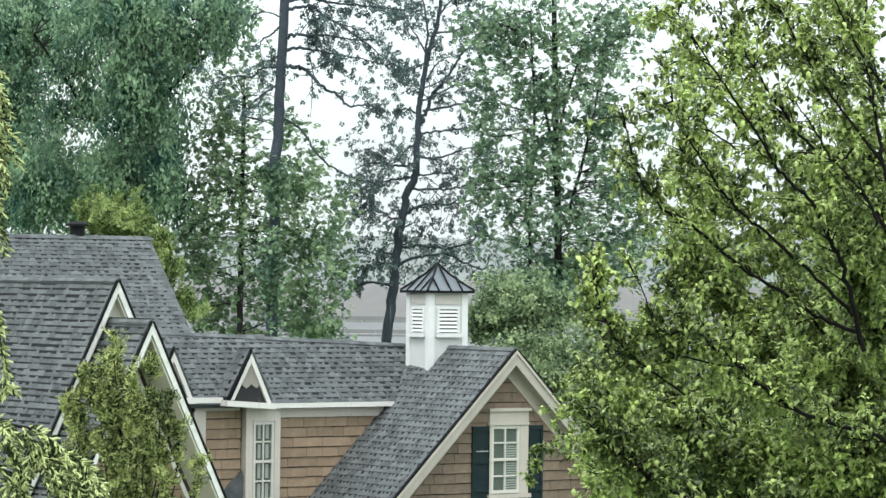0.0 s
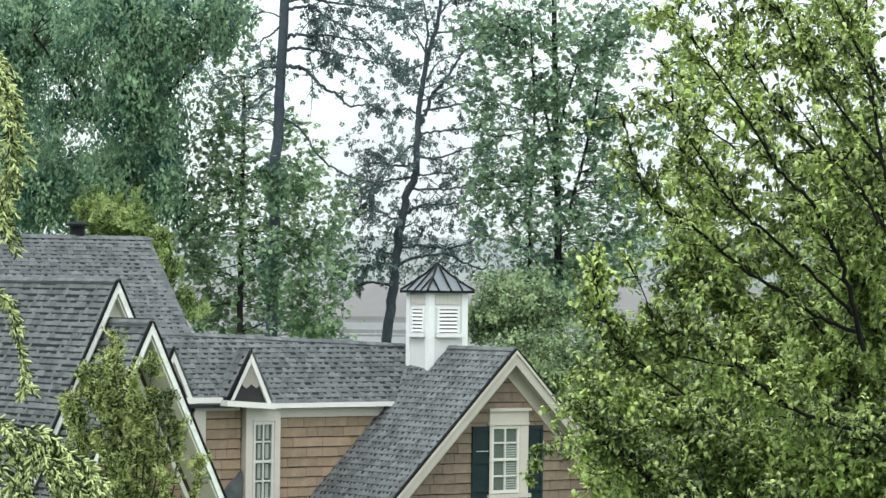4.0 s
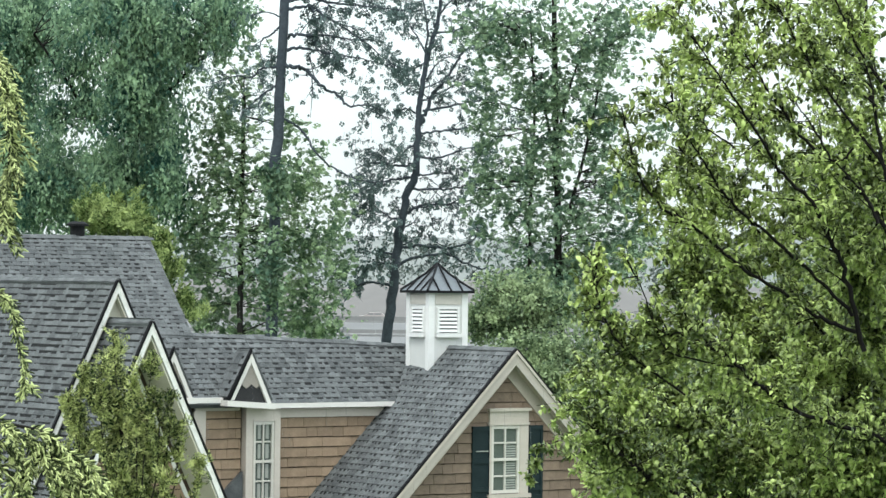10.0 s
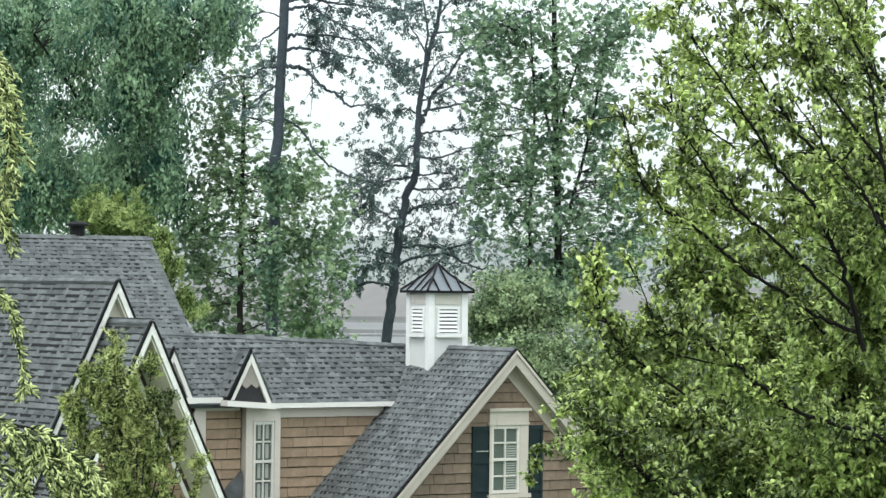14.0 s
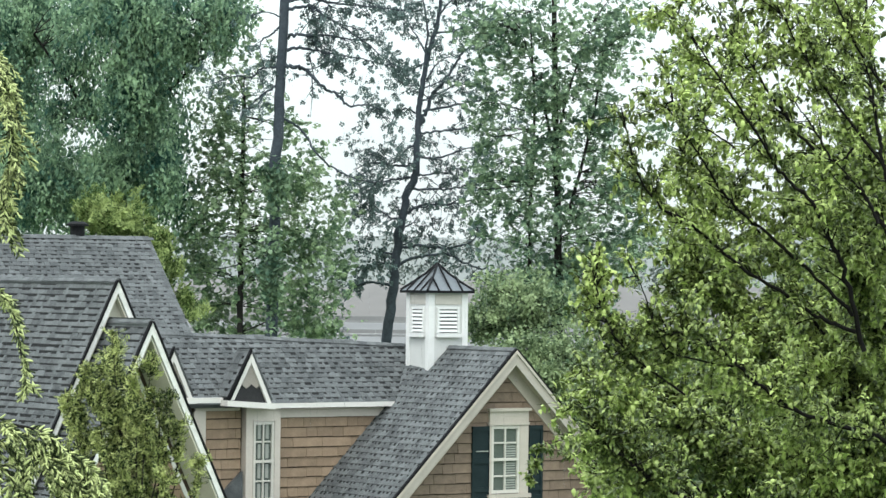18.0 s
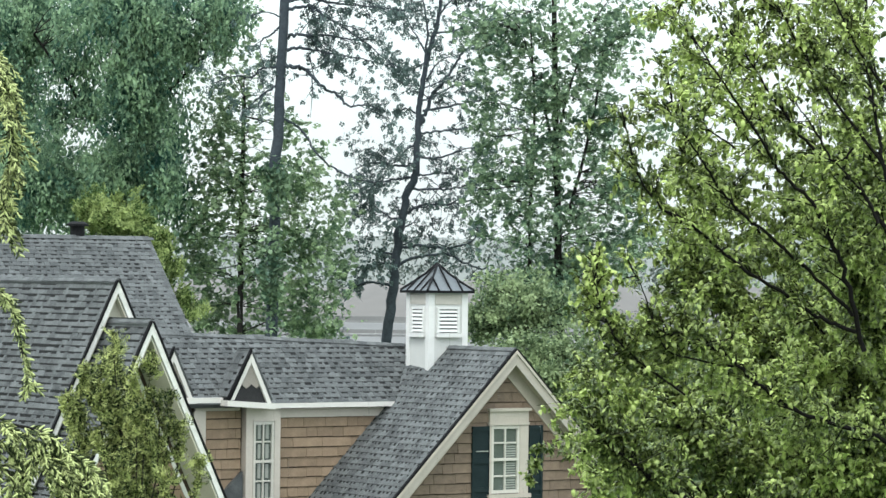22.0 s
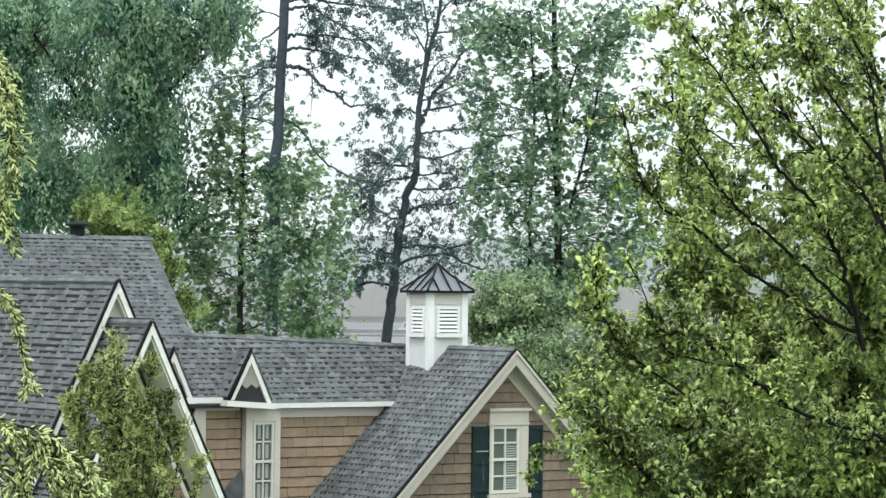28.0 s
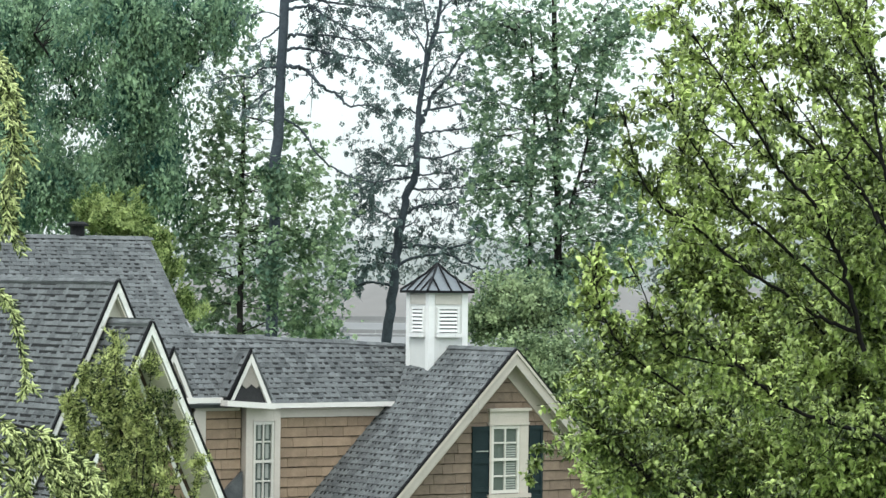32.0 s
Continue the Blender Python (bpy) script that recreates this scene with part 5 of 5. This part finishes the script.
# small conifer in front of the steep gables
cyp = thing("cypress_tree", (-3.95, 38, 0), "feathery green cypress in front of the house", "tree")
Build().tube([p - Vector((-3.95, 38, 0)) for p in spline([(-3.95, 38, 0), (-3.9, 38, 3), (-3.85, 38, 5.69)], 6)], [0.11 - 0.007 * i for i in range(13)], 8).part("trunk", M_BARK, cyp, smooth=True)
CYPRESS = (
    ([(-3.76, 38, 4.06), (-3.84, 38, 5.08), (-3.9, 38, 5.96), (-3.97, 38, 6.85)], 52, 0.20), ([(-3.81, 37.8, 4.08), (-3.98, 37.7, 5.09), (-4.07, 37.7, 5.84), (-4.07, 37.7, 6.51)], 44, 0.20),
    ([(-3.91, 37.8, 4.07), (-4.18, 37.7, 4.89), (-4.34, 37.7, 5.5), (-4.48, 37.7, 6.1)], 44, 0.20), ([(-3.7, 37.7, 4.09), (-3.63, 37.6, 5.1), (-3.64, 37.6, 5.85), (-3.68, 37.6, 6.42)], 44, 0.20),
    ([(-3.61, 37.8, 4.08), (-3.44, 37.7, 4.9), (-3.37, 37.7, 5.51), (-3.39, 37.7, 6.18)], 46, 0.20), ([(-3.59, 38, 4.06), (-3.26, 38, 4.81), (-3.17, 38, 5.29), (-3.15, 38, 5.8)], 46, 0.20),
    ([(-3.49, 38, 4.06), (-3.06, 38, 4.61), (-2.92, 38, 5.02), (-2.91, 38, 5.33)], 36, 0.18), ([(-4, 38, 4.06), (-4.42, 38, 4.6), (-4.54, 38, 5), (-4.58, 38, 5.41)], 40, 0.20),
    ([(-3.84, 38.4, 4.02), (-4, 38.5, 4.84), (-3.83, 38.5, 5.53), (-3.87, 38.5, 6.15)], 50, 0.24), ([(-3.7, 38.4, 4.02), (-3.58, 38.5, 4.7), (-3.62, 38.5, 5.26), (-3.58, 38.5, 5.81)], 50, 0.24),
    ([(-3.67, 37.7, 4.09), (-3.54, 37.6, 5.31), (-3.5, 37.6, 5.98), (-3.46, 37.6, 6.57)], 40, 0.18), ([(-3.58, 37.9, 4.07), (-3.36, 37.9, 5.09), (-3.26, 37.9, 5.7), (-3.25, 37.9, 6.18)], 40, 0.18), ([(-3.99, 37.9, 4.06), (-4.27, 37.9, 5.01), (-4.35, 37.9, 5.82), (-4.29, 37.9, 6.44)], 40, 0.18),
    ([(-3.82, 37.5, 4.1), (-3.81, 37.4, 4.58), (-3.85, 37.4, 4.98), (-3.82, 37.4, 5.38)], 44, 0.22), ([(-3.55, 37.5, 4.11), (-3.34, 37.4, 4.45), (-3.28, 37.4, 4.79), (-3.28, 37.4, 5.12)], 44, 0.22))
for i, (pts, n, reach) in enumerate(CYPRESS):
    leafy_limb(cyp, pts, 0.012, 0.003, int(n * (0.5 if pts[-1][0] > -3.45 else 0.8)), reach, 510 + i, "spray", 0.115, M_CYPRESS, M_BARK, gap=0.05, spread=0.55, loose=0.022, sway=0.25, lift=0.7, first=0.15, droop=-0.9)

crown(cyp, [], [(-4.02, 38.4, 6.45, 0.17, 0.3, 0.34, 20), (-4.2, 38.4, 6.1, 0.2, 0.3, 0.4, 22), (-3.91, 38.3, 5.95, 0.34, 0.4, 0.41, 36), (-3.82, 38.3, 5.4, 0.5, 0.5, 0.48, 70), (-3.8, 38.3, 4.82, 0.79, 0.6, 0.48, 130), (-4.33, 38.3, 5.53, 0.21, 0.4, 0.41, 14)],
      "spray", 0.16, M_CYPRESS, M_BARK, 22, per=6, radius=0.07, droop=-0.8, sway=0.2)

# drooping cedar close by at the edge of the view
cedar = thing("cedar_tree", (-4.2, 14, 0), "drooping yellow-green cedar with hanging sprays", "tree")
crown(cedar, [([(-4.2, 14, 0), (-4.1, 14, 5), (-4.0, 14, 9)], 0.2, 0.1)], [], "spray", 0.1, M_SPRAY, M_BARK, 23)


def bough(pts, fronds, seed, reach, finger, label, lean=(0.5, 0.0, -0.9)):
    """A hanging bough of the cedar: drooping fronds, each set with two ranks of plump scaly branchlets; one swinging part."""
    rs = np.random.RandomState(seed)
    piv = Vector(pts[0])
    sp = spline(pts, 8)
    b = Build().tube([p - piv for p in sp], [0.007 * (1 - 0.75 * i / (len(sp) - 1)) + 0.001 for i in range(len(sp))], 6).part("bough", M_BARK, cedar, label)
    b.location = piv - Vector(cedar.location)
    tw, lf = Build(), Build()
    for i in range(fronds):
        t = (0.1 + 0.9 * (i + rs.uniform()) / fronds) * (len(sp) - 1.001)
        k = int(t)
        a = sp[k].lerp(sp[k + 1], t - k)
        d = (sp[k + 1] - sp[k]).normalized() * 0.75 + Vector(lean) * 0.8 + Vector((rs.normal() * 0.55, rs.normal() * 0.6, rs.normal() * 0.35))
        d.normalize()
        ln = reach * rs.uniform(0.5, 1.15)
        line = spline([a, a + d * ln * 0.5, a + d * ln + Vector((0, 0, -0.22 * ln))], 4)
        tw.tube([p - piv for p in line], [0.003 - 0.0002 * j for j in range(len(line))], 4)
        up = Vector(rs.normal(size=3)) * 0.35 + Vector((0.1, -0.9, 0.4))
        n = max(4, int(ln / (finger * 0.33)))
        for j in range(n):
            u = 0.06 + 0.94 * j / n
            m = min(int(u * 8), 7)
            c = line[m].lerp(line[m + 1], u * 8 - m)
            e = (line[m + 1] - line[m]).normalized()
            side = e.cross(up).normalized()
            for sg in (-1, 1):
                q = (e * 0.85 + side * sg * 0.62 + Vector(rs.normal(size=3)) * 0.3).normalized()
                L = finger * rs.uniform(0.4, 1.2) * (1 - 0.4 * u)
                o = c - piv
                r = finger * 0.11
                lf.tube([o, o + q * L * 0.5 + e * L * 0.03, o + q * L * 0.9 + e * L * 0.12, o + q * L + e * L * 0.16], [r * 0.7, r, r * 0.75, r * 0.2], 4)
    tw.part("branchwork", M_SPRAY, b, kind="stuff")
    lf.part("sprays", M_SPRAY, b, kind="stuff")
    return b


hang_up = bough([(-2.09, 14, 8.58), (-2, 14, 8.47), (-1.95, 14, 8.31), (-1.93, 14, 8.08), (-1.95, 14, 7.88), (-1.96, 14, 7.73)], 85, 31, 0.15, 0.04, "hanging cedar bough with yellow-green sprays", (0.6, 0, -0.55))
hang_mid = bough([(-2.04, 14, 7.5), (-1.97, 14, 7.44), (-1.93, 14, 7.39), (-1.89, 14, 7.26), (-1.86, 14, 7.1), (-1.85, 14, 7)], 40, 32, 0.085, 0.036, "thin hanging cedar bough", (0.3, 0, -0.5))
LOW_BOUGHS = [bough(line, int(n * 2.1), 33 + i, 0.15, 0.046, "drooping lower cedar bough", (0.35, 0, -0.85)) for i, (line, n) in enumerate((
    ([(-2.06, 14, 6.87), (-1.96, 14, 6.86), (-1.86, 14, 6.8), (-1.77, 14, 6.73), (-1.71, 14, 6.65)], 13),
    ([(-2.06, 14, 6.8), (-1.96, 14, 6.77), (-1.89, 14, 6.71), (-1.85, 14, 6.6), (-1.84, 14, 6.48)], 11),
    ([(-1.91, 14, 6.85), (-1.78, 14, 6.82), (-1.69, 14, 6.75), (-1.59, 14, 6.68), (-1.52, 14, 6.59)], 13),
    ([(-1.83, 14, 6.75), (-1.72, 14, 6.7), (-1.63, 14, 6.62), (-1.57, 14, 6.51)], 10),
    ([(-2.03, 14, 6.73), (-1.93, 14, 6.65), (-1.88, 14, 6.55), (-1.85, 14, 6.45)], 9),
    ([(-1.78, 14, 6.65), (-1.69, 14, 6.59), (-1.64, 14, 6.48)], 7)))]

# ------------------------------------------------------------------ traffic on the far highway
M_CARGLASS = material("grey_car_glass", (0.14, 0.15, 0.16), (0.2, 0.21, 0.22), 1, 0.4)


def vehicle(paint, length, height, label, name="car"):
    c = thing(name, (0, 440, 0), label, "vehicle", group="traffic on the far highway")
    h0 = 0.45
    if name == "truck":
        body = Build().box((-length / 2, -1.2, 0.9), (length / 2 - 2.6, 1.2, height)).part("cargo_box", paint, c)
        Build().prism([(length / 2 - 2.4, -1.1, 0.6), (length / 2, -1.1, 0.6), (length / 2, -1.1, 1.7), (length / 2 - 0.7, -1.1, 2.7), (length / 2 - 2.4, -1.1, 2.7)], (0, 2.2, 0)).part("cab", paint, c)
    else:
        L = length / 2
        Build().prism([(-L, -0.9, h0), (L, -0.9, h0), (L, -0.9, 0.95), (L * 0.55, -0.9, 1.05), (-L * 0.9, -0.9, 1.1), (-L, -0.9, 1.0)], (0, 1.8, 0)).part("body", paint, c)
        Build().prism([(-L * 0.85, -0.8, 1.1), (L * 0.5, -0.8, 1.05), (L * 0.2, -0.8, height), (-L * 0.7, -0.8, height)], (0, 1.6, 0)).part("cabin", paint, c)
        for a, b in ((-0.68, -0.18), (-0.12, 0.3)):
            Build().box((L * a, -0.83, 1.15), (L * b, 0.83, height - 0.12)).part("side_window", M_CARGLASS, c)
    for sx in (-0.62, 0.62):
        for sy in (-0.95, 0.75):
            Build().tube([(sx * length / 2, sy, 0.34), (sx * length / 2, sy + 0.2, 0.34)], [0.34, 0.34], 12).part("wheel", M_TYRE, c)
    return c


# white, red, pinkish and tyre colours are muted to paint in distance haze
M_CARWHITE = material("haze_greyed_white_paint", (0.40, 0.41, 0.41), (0.48, 0.49, 0.49), 1, 0.4)
M_CARRED = material("haze_dulled_red_paint", (0.27, 0.155, 0.145), (0.33, 0.19, 0.18), 1, 0.4)
M_TYRE = material("haze_lightened_tyre", (0.12, 0.122, 0.125), (0.16, 0.162, 0.165), 2, 0.9)
M_CARPALE = material("haze_paled_pinkish_paint", (0.36, 0.32, 0.31), (0.42, 0.38, 0.37), 1, 0.35)
M_CARGREY = material("grey_car_paint", (0.13, 0.14, 0.15), (0.18, 0.19, 0.2), 1, 0.3)
TRAFFIC = []
for paint, ln, ht, lab, nm, tc, y, sp in (
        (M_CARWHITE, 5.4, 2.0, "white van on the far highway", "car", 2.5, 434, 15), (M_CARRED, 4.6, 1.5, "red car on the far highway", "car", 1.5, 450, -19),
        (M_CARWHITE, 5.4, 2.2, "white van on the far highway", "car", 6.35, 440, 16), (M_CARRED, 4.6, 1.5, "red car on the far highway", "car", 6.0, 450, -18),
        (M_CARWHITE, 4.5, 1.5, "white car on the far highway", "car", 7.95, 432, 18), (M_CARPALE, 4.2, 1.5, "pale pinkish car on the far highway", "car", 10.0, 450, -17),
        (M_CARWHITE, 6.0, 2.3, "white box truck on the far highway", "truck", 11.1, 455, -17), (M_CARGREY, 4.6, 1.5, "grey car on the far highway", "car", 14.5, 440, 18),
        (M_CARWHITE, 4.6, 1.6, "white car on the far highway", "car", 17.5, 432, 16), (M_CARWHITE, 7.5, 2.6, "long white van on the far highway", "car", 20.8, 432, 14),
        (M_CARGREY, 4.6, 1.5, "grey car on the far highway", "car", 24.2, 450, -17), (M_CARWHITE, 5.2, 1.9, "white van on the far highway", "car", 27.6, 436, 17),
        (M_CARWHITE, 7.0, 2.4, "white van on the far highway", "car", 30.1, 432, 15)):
    TRAFFIC.append((vehicle(paint, ln, ht, lab, nm), tc, y, sp))


M_CONCRETE = material("grey_barrier_concrete", (0.15, 0.152, 0.152), (0.2, 0.203, 0.203), 0.4, 0.85, fine=6)
for by, bz in ((427, 0.06), (474, 1.32)):
    bar = thing("traffic_barrier", (-12, by, bz), "long low grey concrete traffic barrier beside the carriageway", "barrier", group="highway barriers")
    for i in range(25):
        Build().prism([(-75 + 6 * i, 0, 0), (-75 + 6 * i, 0.12, 0.3), (-75 + 6 * i, 0.18, 0.95), (-75 + 6 * i, 0.38, 0.95), (-75 + 6 * i, 0.44, 0.3), (-75 + 6 * i, 0.56, 0)], (5.94, 0, 0)).part("barrier_block", M_CONCRETE, bar)
rail = thing("guardrail", (-12, 408, 0), "pale steel guardrail along the highway", "guardrail")
M_STEEL = material("galvanised_steel", (0.22, 0.225, 0.23), (0.30, 0.305, 0.31), 2, 0.6, metal=0.2)
Build().prism([(-60, 0.05, 0.5), (-60, 0, 0.58), (-60, 0.04, 0.65), (-60, 0, 0.72), (-60, 0.05, 0.8), (-60, 0.1, 0.65)], (150, 0, 0)).part("beam", M_STEEL, rail)
for i in range(38):
    Build().box((-60 + 4 * i, 0.1, 0), (-59.88 + 4 * i, 0.25, 0.78)).part("post", M_STEEL, rail)

# ------------------------------------------------------------------ falling rain
M_RAIN = bpy.data.materials.new("rain_drops")
M_RAIN.use_nodes = True
rn, rl = M_RAIN.node_tree.nodes, M_RAIN.node_tree.links
rn.clear()
r_out, r_mix, r_tr, r_di = rn.new("ShaderNodeOutputMaterial"), rn.new("ShaderNodeMixShader"), rn.new("ShaderNodeBsdfTransparent"), rn.new("ShaderNodeBsdfTranslucent")
r_di.inputs["Color"].default_value = (0.8, 0.83, 0.85, 1)
r_mix.inputs[0].default_value = 0.13
rl.new(r_tr.outputs[0], r_mix.inputs[1])
rl.new(r_di.outputs[0], r_mix.inputs[2])
rl.new(r_mix.outputs[0], r_out.inputs["Surface"])
rs_ = np.random.RandomState(77)
FALL = 5.0
n_drop = 9000
ry = 14 + 46 * rs_.uniform(size=n_drop) ** 0.7
rx = rs_.uniform(-0.15, 0.15, size=n_drop) * ry
rz = rs_.uniform(0, 32 * FALL + 14, size=n_drop)
ln = rs_.uniform(0.15, 0.5, size=n_drop)
wd = 0.00016 * ry * rs_.uniform(0.5, 1.2, size=n_drop)
sl = 0.03
rv = np.stack([np.stack([rx, ry, rz], 1), np.stack([rx + wd - sl * ln / 2, ry, rz + ln / 2], 1), np.stack([rx - sl * ln, ry, rz + ln], 1), np.stack([rx - wd - sl * ln / 2, ry, rz + ln / 2], 1)], 1).reshape(-1, 3)
rfc = (np.array([(0, 1, 2), (0, 2, 3)])[None] + (np.arange(n_drop) * 4)[:, None, None]).reshape(-1, 3)
rain = tagged(new("rain", leaf_mesh("rain", rv, rfc, M_RAIN)), "fine streaks of falling rain", "rain", "", "stuff")


# ------------------------------------------------------------------ movement
def motions():
    walk(rain, [(t, pose(0.03 * FALL * t, 0, -FALL * t)) for t in range(33)])
    for car, tc, y, sp in TRAFFIC:
        x = -11.0 * y / 465
        turn = 0 if sp > 0 else 180
        walk(car, [(t, pose(x + sp * (t - tc), y if sp > 0 else y + 27, 0.06 if sp > 0 else 1.33, 0, 0, turn)) for t in range(33)])
    for ob, p, amp, seed in SWAYING:
        r = random.Random(seed)
        f1, f2, a1, a2 = r.uniform(0.18, 0.32), r.uniform(0.45, 0.7), r.uniform(0, 6), r.uniform(0, 6)
        rows = []
        for k in range(65):
            t = k * 0.5
            s = amp * (0.6 * math.sin(6.283 * f1 * t + a1) + 0.4 * math.sin(6.283 * f2 * t + a2))
            rows.append((t, pose(*p, 0.4 * s, s, 0.3 * s)))
        walk(ob, rows)
    base = Vector(cedar.location)
    for k, (b, big, small) in enumerate([(hang_up, -0.06, 1.2), (hang_mid, -0.075, 1.6)] + [(b, -0.01, 0.5) for b in LOW_BOUGHS]):
        p = b.location.copy()
        rows = []
        for i in range(65):
            t = i * 0.5
            away = 1.0 - min(max((t - 1.6) / 1.4, 0.0), 1.0)
            s = small * (0.6 * math.sin(1.9 * t + k) + 0.4 * math.sin(4.1 * t + 2 * k))
            rows.append((t, pose(p.x + big * away, p.y, p.z, 0.3 * s, s, 0)))
        walk(b, rows)


motions()
